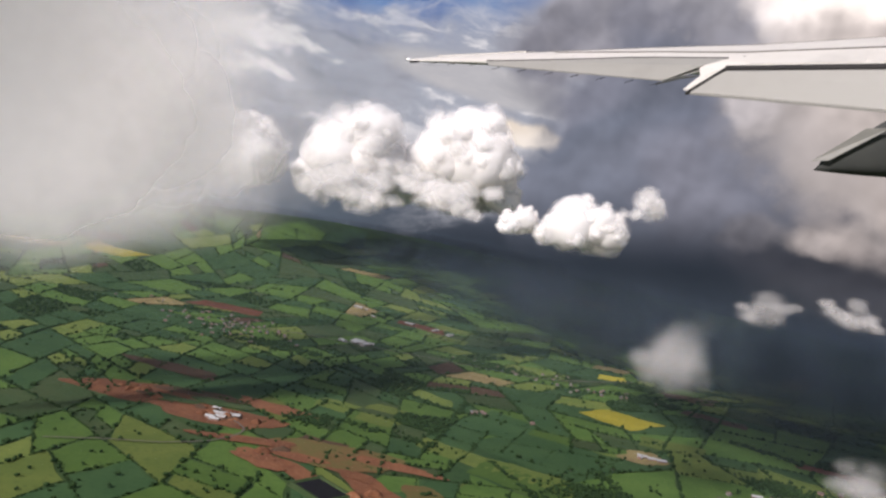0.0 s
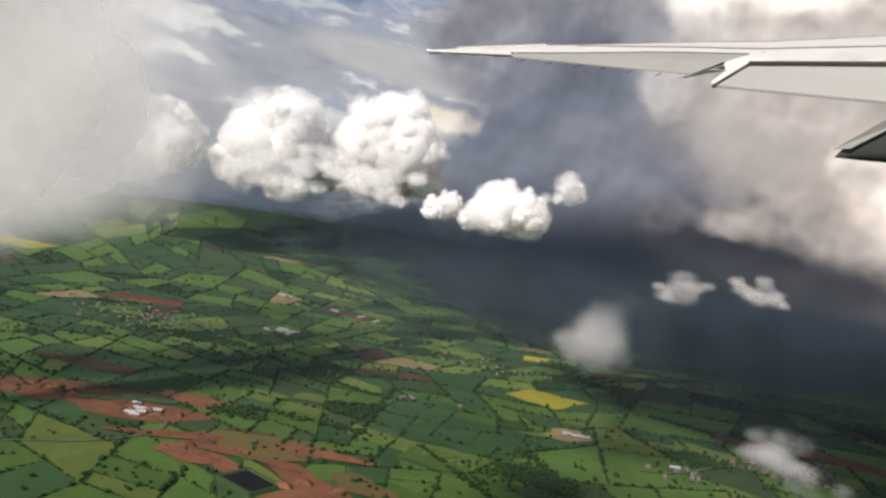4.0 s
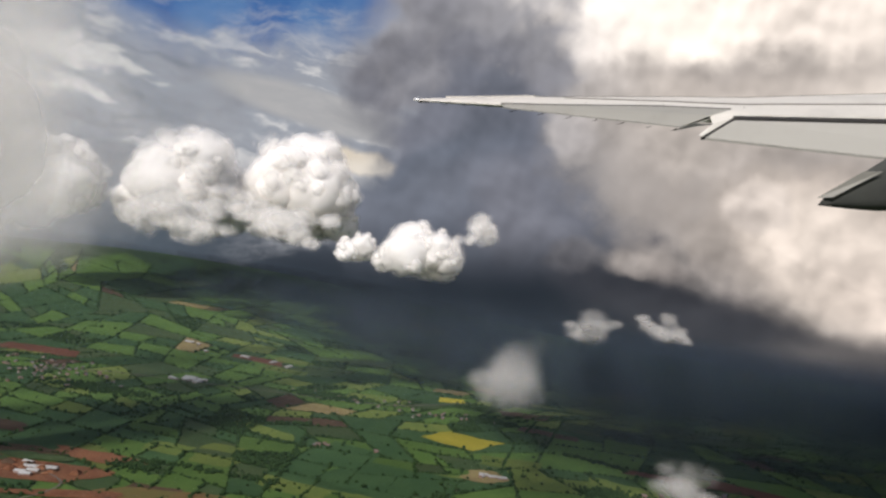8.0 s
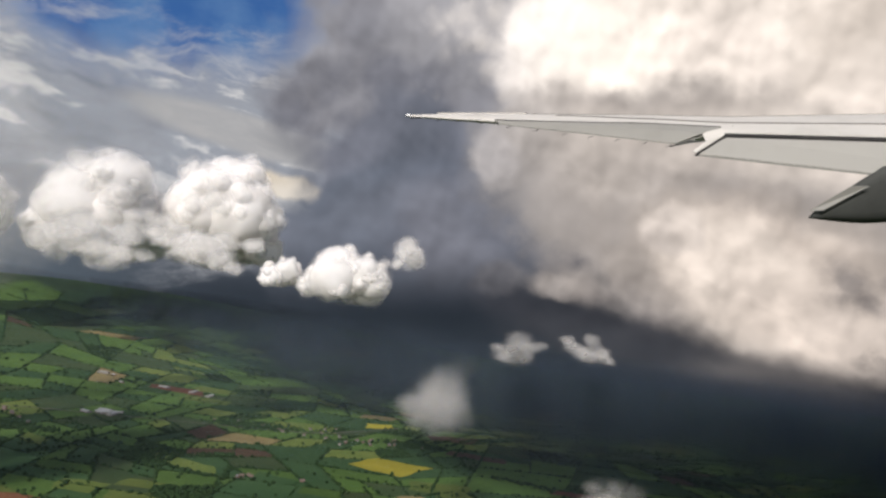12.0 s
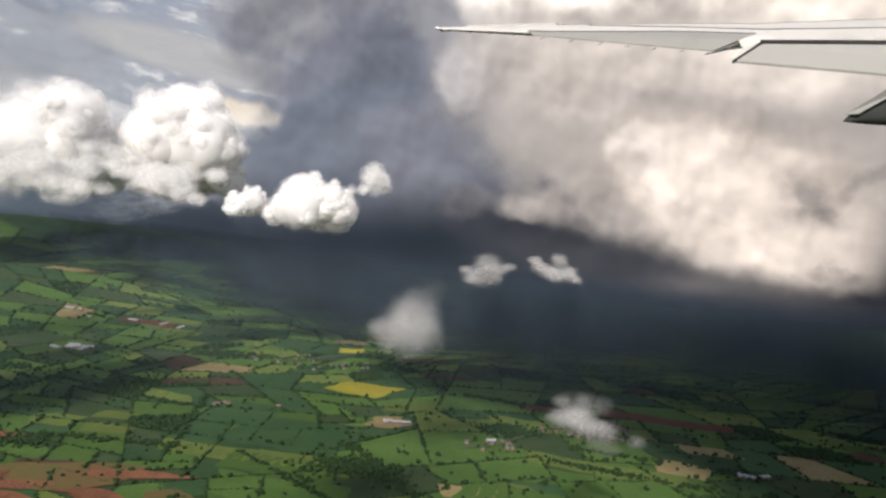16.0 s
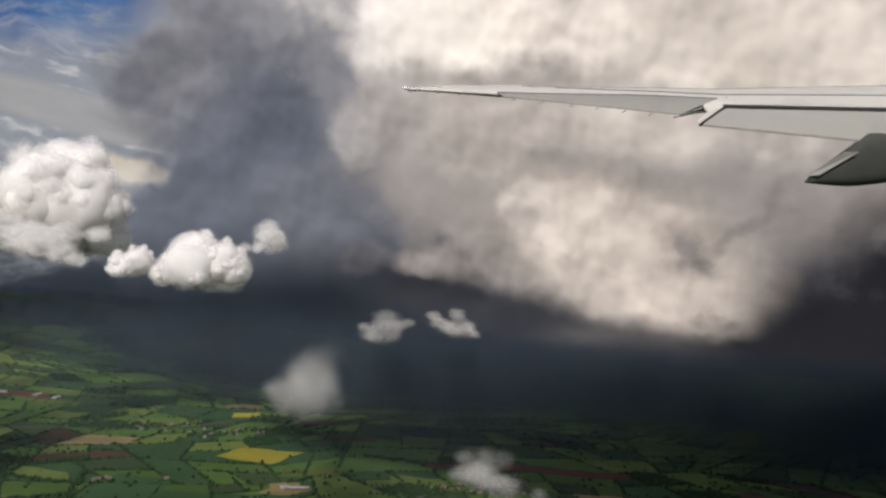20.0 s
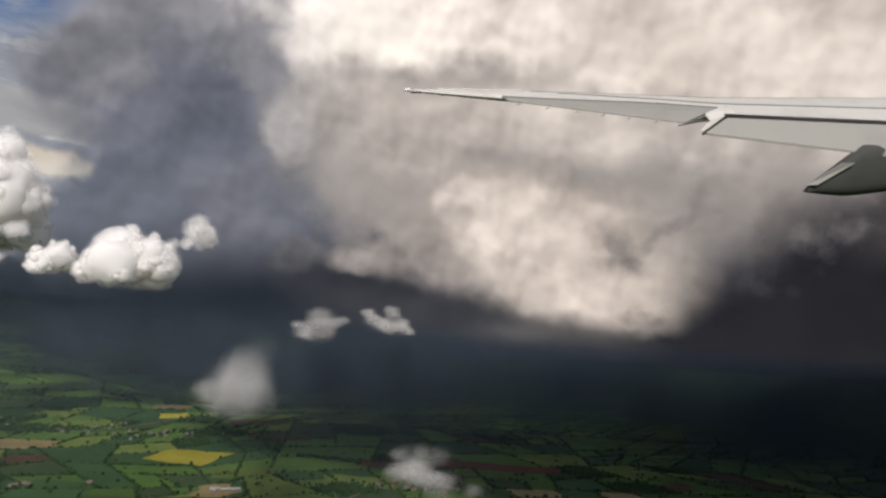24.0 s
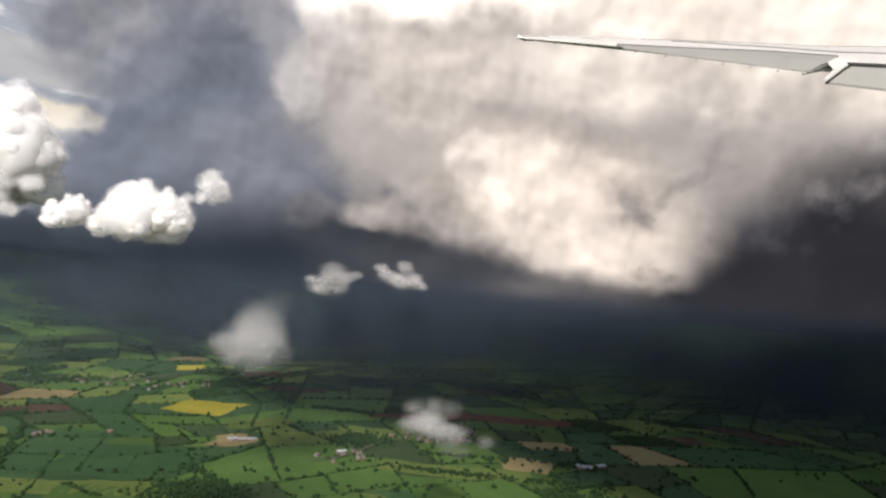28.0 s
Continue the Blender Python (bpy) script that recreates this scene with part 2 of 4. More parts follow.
    c = blob(c, (0.8, 1.9), (1.9, 0.9), -10, 0.8, (0.50, 0.465, 0.435), (0.36, 0.34, 0.33), small, lumps=1.1, relief=0.9, most=0.9)
    c = blob(c, (-3.2, 2.2), (1.8, 1.0), 15, 1.0, (0.30, 0.29, 0.29), (0.20, 0.198, 0.21), small, lumps=1.4, relief=0.8, most=0.6)
    # the shaded underside, painted dark
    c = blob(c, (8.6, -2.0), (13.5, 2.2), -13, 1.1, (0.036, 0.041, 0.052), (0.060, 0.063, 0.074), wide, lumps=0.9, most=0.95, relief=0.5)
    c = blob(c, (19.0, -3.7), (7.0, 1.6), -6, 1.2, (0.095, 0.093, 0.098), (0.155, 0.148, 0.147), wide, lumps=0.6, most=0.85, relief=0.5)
    # hollows in the front, painted as darker spots
    c = blob(c, (21.4, 3.5), (2.2, 1.5), -30, 1.2, (0.17, 0.16, 0.165), (0.36, 0.335, 0.32), small, where=torn, lumps=0.4, most=0.9, relief=0.8)
    c = blob(c, (25.4, 6.0), (2.6, 0.9), 42, 1.2, (0.24, 0.225, 0.22), where=torn, lumps=0.4, most=0.7, relief=0.8)
    c = blob(c, (23.4, -1.3), (1.5, 0.6), 10, 1.2, (0.26, 0.24, 0.23), where=torn, lumps=0.4, most=0.7, relief=0.8)
    c = blob(c, (16.4, 9.2), (6.0, 1.1), -16, 1.2, (0.31, 0.29, 0.28), where=torn, lumps=0.4, most=0.25, relief=0.8)
    c = blob(c, (31.0, 8.5), (5.0, 4.2), 30, 1.2, (0.20, 0.19, 0.185), (0.32, 0.30, 0.29), wide, lumps=0.5, most=0.8, relief=0.5)
    # the dark beside the storm
    c = blob(c, (39.8, -6.0), (26, 14.0), 38, 0.45, (0.0185, 0.0195, 0.0255), (0.029, 0.030, 0.0365), wide, lumps=0.25, relief=0.1)
    c = blob(c, (41, 6.0), (3.5, 2.2), 30, 1.2, (0.10, 0.095, 0.09), lumps=0.6, most=0.6, relief=0.6)
    # painted light and shade on the heads, multiplied into the colour
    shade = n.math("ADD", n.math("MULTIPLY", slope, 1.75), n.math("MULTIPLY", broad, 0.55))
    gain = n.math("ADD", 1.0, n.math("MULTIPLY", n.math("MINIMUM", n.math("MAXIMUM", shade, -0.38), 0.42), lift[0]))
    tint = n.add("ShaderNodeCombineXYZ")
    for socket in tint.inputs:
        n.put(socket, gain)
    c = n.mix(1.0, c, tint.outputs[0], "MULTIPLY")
    # warm light of the sunlit side, tinted into the colour
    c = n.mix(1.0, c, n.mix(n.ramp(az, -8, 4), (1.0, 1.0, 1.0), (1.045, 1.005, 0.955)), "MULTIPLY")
    # haze painted along the western horizon
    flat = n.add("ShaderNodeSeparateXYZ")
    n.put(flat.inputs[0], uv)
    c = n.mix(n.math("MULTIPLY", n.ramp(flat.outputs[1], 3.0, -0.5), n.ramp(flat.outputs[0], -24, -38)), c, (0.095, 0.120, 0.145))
    # the backdrop glows, with the storm's light and shade held in its colour
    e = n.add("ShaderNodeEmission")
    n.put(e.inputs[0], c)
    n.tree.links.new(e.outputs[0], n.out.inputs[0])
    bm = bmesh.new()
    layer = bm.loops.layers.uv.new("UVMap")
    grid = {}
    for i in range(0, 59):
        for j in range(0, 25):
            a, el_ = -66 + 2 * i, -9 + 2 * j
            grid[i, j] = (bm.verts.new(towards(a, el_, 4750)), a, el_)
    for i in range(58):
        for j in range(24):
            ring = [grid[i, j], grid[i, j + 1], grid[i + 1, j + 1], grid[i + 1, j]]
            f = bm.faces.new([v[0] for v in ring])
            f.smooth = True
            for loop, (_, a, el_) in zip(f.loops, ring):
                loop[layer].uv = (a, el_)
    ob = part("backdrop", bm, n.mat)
    tagged(ob, "glowing painted backdrop of grey storm sky with a blue gap", "sky", kind="structure")


sky_backdrop()

# ---- ground ----
def soil(name, a, b, c, scale=1.0, rough=0.95):
    """Land cover: three tones mixed by noise at field size and at clump size."""
    n = Nodes(name)
    p = n.coords("Object")
    base = n.mix(n.ramp(n.noise(p, 0.012 * scale, 4), 0.38, 0.62), a, b)
    base = n.mix(n.ramp(n.noise(p, 0.11 * scale, 5, 0.65), 0.48, 0.75), base, c)
    shift = n.ramp(n.random(), 0, 1, 0.82, 1.18, smooth=False)
    tone = n.add("ShaderNodeHueSaturation")
    n.put(tone.inputs["Value"], shift)
    n.put(tone.inputs["Color"], base)
    return n.surface(tone.outputs[0], rough, bump=n.noise(p, 0.4 * scale, 3), strength=0.4, distance=1.0, specular=0.1)


GRASS = soil("meadow_grass", (0.049, 0.092, 0.020), (0.060, 0.105, 0.023), (0.037, 0.074, 0.019))
EARTH = soil("grassed_red_earth", (0.105, 0.062, 0.027), (0.085, 0.070, 0.025), (0.060, 0.072, 0.022), 1.6)
CROP = soil("dark_crop", (0.027, 0.060, 0.022), (0.034, 0.070, 0.025), (0.022, 0.049, 0.020))
PALE = soil("pale_crop", (0.078, 0.108, 0.025), (0.096, 0.122, 0.029), (0.058, 0.086, 0.023))
ROUGH = soil("rough_pasture", (0.0312, 0.0546, 0.02028), (0.04056, 0.05928, 0.0234), (0.0234, 0.04056, 0.01716))
TAN = soil("dry_stubble", (0.1872, 0.144, 0.0648), (0.2232, 0.18, 0.0792), (0.144, 0.108, 0.0576))
RAPE = soil("yellow_rape", (0.25, 0.215, 0.022), (0.29, 0.25, 0.03), (0.15, 0.165, 0.03))
RED = soil("red_ploughland", (0.08625, 0.03375, 0.021), (0.1013, 0.04125, 0.0255), (0.06, 0.027, 0.018))
BROWN = soil("brown_ploughland", (0.06375, 0.0375, 0.024), (0.075, 0.0465, 0.03), (0.04875, 0.0375, 0.0225))
SAND = soil("bare_sand", (0.144, 0.0612, 0.03024), (0.1116, 0.04608, 0.02448), (0.1944, 0.108, 0.0648), 2)
LAND = soil("woodland_floor", (0.024, 0.046, 0.016), (0.030, 0.055, 0.018), (0.018, 0.036, 0.014))


def ground_sheet():
    rs = np.concatenate([np.linspace(0, 2000, 40), np.linspace(2050, 4950, 60)])
    az = np.linspace(0, 2 * np.pi, 180, endpoint=False)
    rr, aa = np.meshgrid(rs, az, indexing="ij")
    x, y = rr * np.sin(aa), rr * np.cos(aa)
    v = np.stack([x, y, lie(x, y)], -1).reshape(-1, 3)
    i, j = np.meshgrid(np.arange(len(rs) - 1), np.arange(180), indexing="ij")
    a = i * 180 + j
    b = i * 180 + (j + 1) % 180
    f = np.stack([a, a + 180, b + 180, b], -1).reshape(-1, 4)
    return tagged(meshed("ground", raw_mesh("ground", v, f, True), LAND), "green farmland of fields, woods and hedges", "ground", kind="structure")


ground = ground_sheet()

# Each special field: x, y, width, depth, turn in degrees, cover.
SPECIAL = [
    (-310, 1735, 150, 110, -14, RAPE), (-435, 2200, 80, 55, 20, RAPE), (-340, 2440, 190, 55, -18, TAN),
    (-470, 2330, 110, 60, 0, TAN), (400, 1690, 300, 70, -6, RED), (130, 1680, 130, 50, -6, RED),
    (345, 1330, 90, 75, -20, TAN), (420, 1480, 110, 60, 10, TAN), (700, 1540, 170, 60, 5, BROWN),
    (-17, 1122, 85, 60, 15, TAN), (40, 1145, 60, 55, 10, PALE), (-1150, 2310, 190, 70, 5, RED),
    (-1050, 2400, 140, 70, 5, PALE), (-1660, 1900, 260, 90, 10, RED), (-1015, 2230, 170, 60, 0, PALE),
    (-730, 1511, 190, 75, -8, PALE), (-2519, 2162, 220, 120, 20, RAPE), (-790, 1270, 95, 80, 10, PALE),
    (-700, 1330, 80, 60, 5, PALE), (-680, 1240, 90, 70, 5, PALE), (-347, 1325, 230, 190, -8, CROP),
    (-500, 1420, 120, 190, -10, CROP), (-328, 1126, 190, 100, -12, GRASS), (130, 1215, 260, 70, -8, GRASS),
    (80, 1110, 240, 80, -10, GRASS), (360, 1600, 200, 60, -8, GRASS), (-671, 1043, 90, 40, 5, BROWN), (-309, 1032, 210, 110, -12, GRASS), (-677, 977, 105, 44, -14, SAND), (-640, 905, 95, 36, -12, SAND), (-430, 1180, 300, 70, -6, PALE), (-300, 1160, 180, 70, -10, PALE),
    (-200, 2150, 150, 80, 5, BROWN), (-120, 1960, 140, 60, -8, BROWN), (-620, 2050, 160, 70, 5, PALE), (-160, 1590, 130, 90, -5, PALE), (60, 1530, 150, 80, -10, PALE), (230, 1300, 260, 60, -14, PALE),
]


def field_mesh(corners, cover, lift, wobble=9.0):
    """A field as a sheet of 9 x 9 faces with uneven sides, on the lie of the land."""
    a, b, c, d = (np.array(p, float) for p in corners)
    k = np.linspace(0, 1, 10)
    u, v = np.meshgrid(k, k, indexing="ij")
    p = (a * ((1 - u) * (1 - v))[..., None] + b * (u * (1 - v))[..., None] + c * (u * v)[..., None] + d * ((1 - u) * v)[..., None])
    ph = random.uniform(0, 6.28)
    p[..., 0] += wobble * np.sin(p[..., 1] / 47 + ph) + 0.4 * wobble * np.sin(p[..., 1] / 11 + ph)
    p[..., 1] += wobble * np.sin(p[..., 0] / 53 + ph * 2) + 0.4 * wobble * np.sin(p[..., 0] / 13)
    z = lie(p[..., 0], p[..., 1]) + lift
    top = np.concatenate([p, z[..., None]], -1).reshape(-1, 3)
    i, j = np.meshgrid(np.arange(9), np.arange(9), indexing="ij")
    q = i * 10 + j
    f = np.stack([q, q + 10, q + 11, q + 1], -1).reshape(-1, 4)
    return top, f, p


def quad_of(x, y, w, d, turn):
    m = Matrix.Rotation(radians(turn), 2)
    return [tuple(Vector((x, y)) + m @ Vector((sx * w / 2, sy * d / 2))) for sx, sy in ((-1, -1), (1, -1), (1, 1), (-1, 1))]


def split_land():
    """Cuts the land into irregular four-sided fields."""
    rnd = random.Random(7)
    out, todo = [], []

    def knot(i, j):
        r = random.Random(i * 97 + j * 13)
        x, y = i * 400 + r.uniform(-150, 150), j * 400 + r.uniform(-150, 150)
        t = 0.35 * math.sin(x / 900 + y / 1300) + 0.2
        return (x * math.cos(t) - 0.35 * y * math.sin(t) + 80 * math.sin(y / 310), y * math.cos(0.4 * t) + 0.35 * x * math.sin(t) + 70 * math.sin(x / 270))

    for gx in range(-11, 13):
        for gy in range(0, 13):
            todo.append([knot(gx, gy), knot(gx + 1, gy), knot(gx + 1, gy + 1), knot(gx, gy + 1)])
    while todo:
        q = todo.pop()
        cx, cy = sum(p[0] for p in q) / 4, sum(p[1] for p in q) / 4
        r = math.hypot(cx, cy)
        if r > 4500 or cy < 250 or abs(math.degrees(math.atan2(cx, cy)) + 8) > 62:
            continue
        w = math.dist(q[0], q[1]) + math.dist(q[2], q[3])
        d = math.dist(q[1], q[2]) + math.dist(q[3], q[0])
        goal = rnd.choice((80, 105, 140, 190)) * (1 + max(0, r - 2600) / 2000)
        if max(w, d) / 2 < goal * 1.25:
            out.append((q, r))
            continue
        k, l = rnd.uniform(0.33, 0.67), rnd.uniform(0.33, 0.67)
        mixp = lambda a, b, s: (a[0] + (b[0] - a[0]) * s, a[1] + (b[1] - a[1]) * s)
        if w * rnd.uniform(0.7, 1.4) > d:
            m, o = mixp(q[0], q[1], k), mixp(q[3], q[2], l)
            todo += [[q[0], m, o, q[3]], [m, q[1], q[2], o]]
        else:
            m, o = mixp(q[1], q[2], k), mixp(q[0], q[3], l)
            todo += [[q[0], q[1], m, o], [o, m, q[2], q[3]]]
    out.sort(key=lambda s: s[1])
    return out


HEDGE = []                      # places of hedge trees: x, y, size
COVERS = [GRASS] * 20 + [CROP] * 18 + [PALE] * 6 + [ROUGH] * 10 + [TAN, BROWN]


def lay_fields():
    rnd = random.Random(3)
    far = {}
    count = 0
    for q, r in split_land():
        c = (sum(p[0] for p in q) / 4, sum(p[1] for p in q) / 4)
        cover = rnd.choice(COVERS)
        if r < 1400 and cover in (TAN, BROWN):
            cover = GRASS
        if random.Random(int(7 * c[0] + 13 * c[1])).random() < 0.07 and not (c[0] < -330 and c[1] < 1120):
            cover = None        # left as wood
        shrink = 1 - 2.2 / math.sqrt(math.dist(q[0], q[1]) * math.dist(q[1], q[2]))
        small = [(c[0] + (p[0] - c[0]) * shrink, c[1] + (p[1] - c[1]) * shrink) for p in q]
        for a, b in zip(q, q[1:] + q[:1]):
            length = math.dist(a, b)
            dense = rnd.choice((0.15, 0.3, 0.5, 0.8, 1.0))
            step = 3.4 if r < 1500 else 6.0
            for k in range(int(length / step)):
                s = (k + rnd.random()) * step / length
                if rnd.random() < 0.2 + 0.45 * dense:
                    HEDGE.append((a[0] + (b[0] - a[0]) * s + rnd.uniform(-1, 1), a[1] + (b[1] - a[1]) * s + rnd.uniform(-1, 1), rnd.uniform(1.2, 1.9) * (1 if r < 1500 else 1.35)))
                if rnd.random() < dense * step / 21:
                    HEDGE.append((a[0] + (b[0] - a[0]) * s + rnd.uniform(-3, 3), a[1] + (b[1] - a[1]) * s + rnd.uniform(-3, 3), rnd.choice((2.4, 3.0, 3.6, 4.4)) * rnd.uniform(0.85, 1.15)))
        if cover is not None and r < 2600:
            for _ in range(rnd.choice((0, 0, 1, 3, 6))):
                s, t = rnd.uniform(0.1, 0.9), rnd.uniform(0.1, 0.9)
                top = [q[0][i] + (q[1][i] - q[0][i]) * s for i in (0, 1)]
                low = [q[3][i] + (q[2][i] - q[3][i]) * s for i in (0, 1)]
                HEDGE.append((top[0] + (low[0] - top[0]) * t, top[1] + (low[1] - top[1]) * t, rnd.uniform(2.2, 4.2)))
        if cover is None:
            if r < 3200:
                area = math.dist(q[0], q[1]) * math.dist(q[1], q[2])
                for _ in range(int(area / (48 if r < 2000 else 150))):
                    s, t = rnd.random(), rnd.random()
                    top = [q[0][i] + (q[1][i] - q[0][i]) * s for i in (0, 1)]
                    low = [q[3][i] + (q[2][i] - q[3][i]) * s for i in (0, 1)]
                    HEDGE.append((top[0] + (low[0] - top[0]) * t, top[1] + (low[1] - top[1]) * t, rnd.uniform(2.4, 4.8)))
            continue
        v, f, _ = field_mesh(small, cover, 0.5 + 0.0008 * max(0, r - 1500), 4.5)
        if count < 290:
            meshed("field", raw_mesh("field", v, f, True), cover, ground)
            count += 1
        else:
            far.setdefault(cover, []).append((v, f))
    for cover, pieces in far.items():
        base = np.cumsum([0] + [len(v) for v, _ in pieces[:-1]])
        me = raw_mesh("far_fields", np.concatenate([v for v, _ in pieces]), np.concatenate([f + b for (_, f), b in zip(pieces, base)]), True)
        tagged(meshed("far_fields", me, cover, ground), "far patchwork of fields", kind="stuff")
    for x, y, w, d, turn, cover in SPECIAL:
        r = random.Random(int(x * 3 + y))
        uneven = [(px + r.uniform(-0.13, 0.13) * w, py + r.uniform(-0.16, 0.16) * d) for px, py in quad_of(x, y, w, d, turn)]
        v, f, _ = field_mesh(uneven, cover, 1.0 + 0.0012 * max(0, math.hypot(x, y) - 1500), 7)
        meshed("field", raw_mesh("field", v, f, True), cover, ground)


lay_fields()


# ---- trees ----
def leaf_material():
    n = Nodes("tree_foliage")
    p = n.coords("Object")
    g = n.add("ShaderNodeNewGeometry").outputs["Random Per Island"]
    c = n.mix(g, (0.010, 0.024, 0.008), (0.026, 0.050, 0.015))
    c = n.mix(n.ramp(n.noise(p, 0.5, 4), 0.4, 0.7), c, (0.015, 0.034, 0.010))
    return n.surface(c, 0.9, bump=n.noise(p, 1.6, 3), strength=0.6, distance=0.5, specular=0.1)


LEAF = leaf_material()


def clumps(places, level, rnd, per=1, flat=0.85):
    """Uneven clumps of foliage at the places given, as arrays of vertices and faces."""
    v0, f0 = ico(level)
    verts, faces = [], []
    k = 0
    for x, y, s in places:
        z = float(lie(x, y))
        for _ in range(per):
            o = np.array([rnd.uniform(-.5, .5), rnd.uniform(-.5, .5), rnd.uniform(-0.1, .35)]) * s if per > 1 else 0
            jit = 1 + 0.28 * np.array([rnd.uniform(-1, 1) for _ in range(len(v0))])
            size = s * (0.72 if per > 1 else 1)
            verts.append(v0 * jit[:, None] * size * np.array([1, 1, flat]) + np.array([x, y, z + s * 0.8]) + o)
            faces.append(f0 + k)
            k += len(v0)
    return np.concatenate(verts), np.concatenate(faces)


def plant_hedges():
    rnd = random.Random(11)
    bare = ((-545, 868, 48), (-475, 915, 60), (-452, 842, 50), (-500, 775, 38), (-900, 1030, 80), (-677, 977, 44), (-640, 905, 40), (-206, 1458, 44))
    HEDGE[:] = [p for p in HEDGE if all(math.dist(p[:2], b[:2]) > b[2] for b in bare)]
    for x, y, w, d, turn, cover in SPECIAL:
        if cover in (RAPE, TAN, RED):
            co, si = math.cos(radians(turn)), math.sin(radians(turn))
            HEDGE[:] = [p for p in HEDGE if abs((p[0] - x) * co + (p[1] - y) * si) > 0.45 * w or abs((p[1] - y) * co - (p[0] - x) * si) > 0.42 * d]
    near = [p for p in HEDGE if math.hypot(p[0], p[1]) < 1500]
    mid = [p for p in HEDGE if 1500 <= math.hypot(p[0], p[1]) < 2600]
    far = [(x, y, s * 1.25) for x, y, s in HEDGE if math.hypot(x, y) >= 2600 and rnd.random() < 0.6]
    for name, places, level, per in (("hedgerow_trees", near, 1, 2), ("hedgerow_trees", mid, 1, 1), ("distant_trees", far, 1, 1)):
        v, f = clumps(places, level, rnd, per)
        ob = meshed(name, raw_mesh(name, v, f, True), LEAF)
        tagged(ob, "dark green hedges and trees between the fields", "trees", kind="stuff")



# ---- quarry, roads and villages ----
def patch(name, x, y, rx, ry, turn, material, lift, parent, seed, heap_up=0.0):
    """A patch of bare ground with an uneven rim; heap_up makes it a low mound or, below zero, a pit."""
    rnd = random.Random(seed)
    ph = [rnd.uniform(0, 6.28) for _ in range(4)]
    rot = Matrix.Rotation(radians(turn), 2)
    verts, faces = [], []
    for i in range(6):
        for j in range(28):
            t = j * 2 * math.pi / 28
            k = i / 5 * (1 + 0.16 * math.sin(2 * t + ph[0]) + 0.12 * math.sin(3 * t + ph[1]) + 0.09 * math.sin(5 * t + ph[2]) + 0.05 * math.sin(9 * t + ph[3]))
            p = rot @ Vector((rx * k * math.cos(t), ry * k * math.sin(t)))
            z = float(lie(x + p.x, y + p.y)) + lift + heap_up * (1 - (i / 5) ** 2) + (rnd.uniform(-0.15, 0.15) * abs(heap_up) if 0 < i < 5 else 0)
            verts.append((x + p.x, y + p.y, z))
    for i in range(5):
        for j in range(28):
            a, b = i * 28 + j, i * 28 + (j + 1) % 28
            faces.append((a, a + 28, b + 28, b))
    return meshed(name, raw_mesh(name, verts, faces, True), material, parent)


def quarry():
    """Sand workings: bare ground, pits and spoil heaps."""
    root = tagged(new("sand_quarry"), "open sand quarry of bare orange earth", "quarry")
    root.location = (0, 0, 0)
    spots = [(-1090, 1030, 120, 45, 20, SAND), (-900, 1030, 105, 46, 5, SAND), (-850, 1150, 80, 22, -5, SAND), (-1000, 1110, 70, 20, 15, BROWN),
             (-475, 915, 72, 24, -25, SAND), (-452, 842, 50, 34, 35, SAND),
             (-620, 1005, 112, 40, 8, EARTH), (-410, 950, 46, 26, -15, EARTH), (-655, 955, 40, 16, 5, SAND), (-690, 905, 46, 20, -10, SAND), (-520, 1030, 70, 14, 12, SAND),
             (-500, 775, 34, 30, 50, SAND), (-545, 948, 34, 10, 0, SAND), (-1180, 1210, 90, 30, 5, BROWN), (-760, 960, 70, 16, 20, SAND)]
    for i, (x, y, rx, ry, turn, m) in enumerate(spots):
        patch("bare_earth", x, y, rx * 1.2, ry * 1.25, turn, m, 1.3 + 0.12 * i, root, i)
    rnd = random.Random(21)
    for i in range(26):
        x, y = rnd.choice(((-900, 1030), (-860, 1040), (-460, 900), (-655, 950), (-1080, 1040)))
        patch("spoil_heap", x + rnd.uniform(-55, 55), y + rnd.uniform(-22, 22), rnd.uniform(7, 16), rnd.uniform(5, 10), rnd.uniform(0, 90), rnd.choice((SAND, SAND, BROWN)), 2.2, root, 50 + i, rnd.uniform(3, 8))
    for i, (x, y, rx, ry, d) in enumerate(((-930, 1090, 60, 22, 2), (-1010, 1040, 50, 20, 2))):
        patch("grassed_bank", x, y, rx, ry, 10, ROUGH, 3.2, root, 90 + i, d)


def tarmac(name, colour, specular=0.4):
    n = Nodes(name)
    p = n.coords("Object")
    c = n.mix(n.ramp(n.noise(p, 0.3, 5), 0.4, 0.7), colour, tuple(k * 0.7 for k in colour))
    return n.surface(c, 0.9, bump=n.noise(p, 3, 2), strength=0.2, distance=0.05, specular=specular)


ROAD = tarmac("pale_road", (0.10, 0.085, 0.07))
WATER = tarmac("black_lining", (0.010, 0.010, 0.012), 0.1)


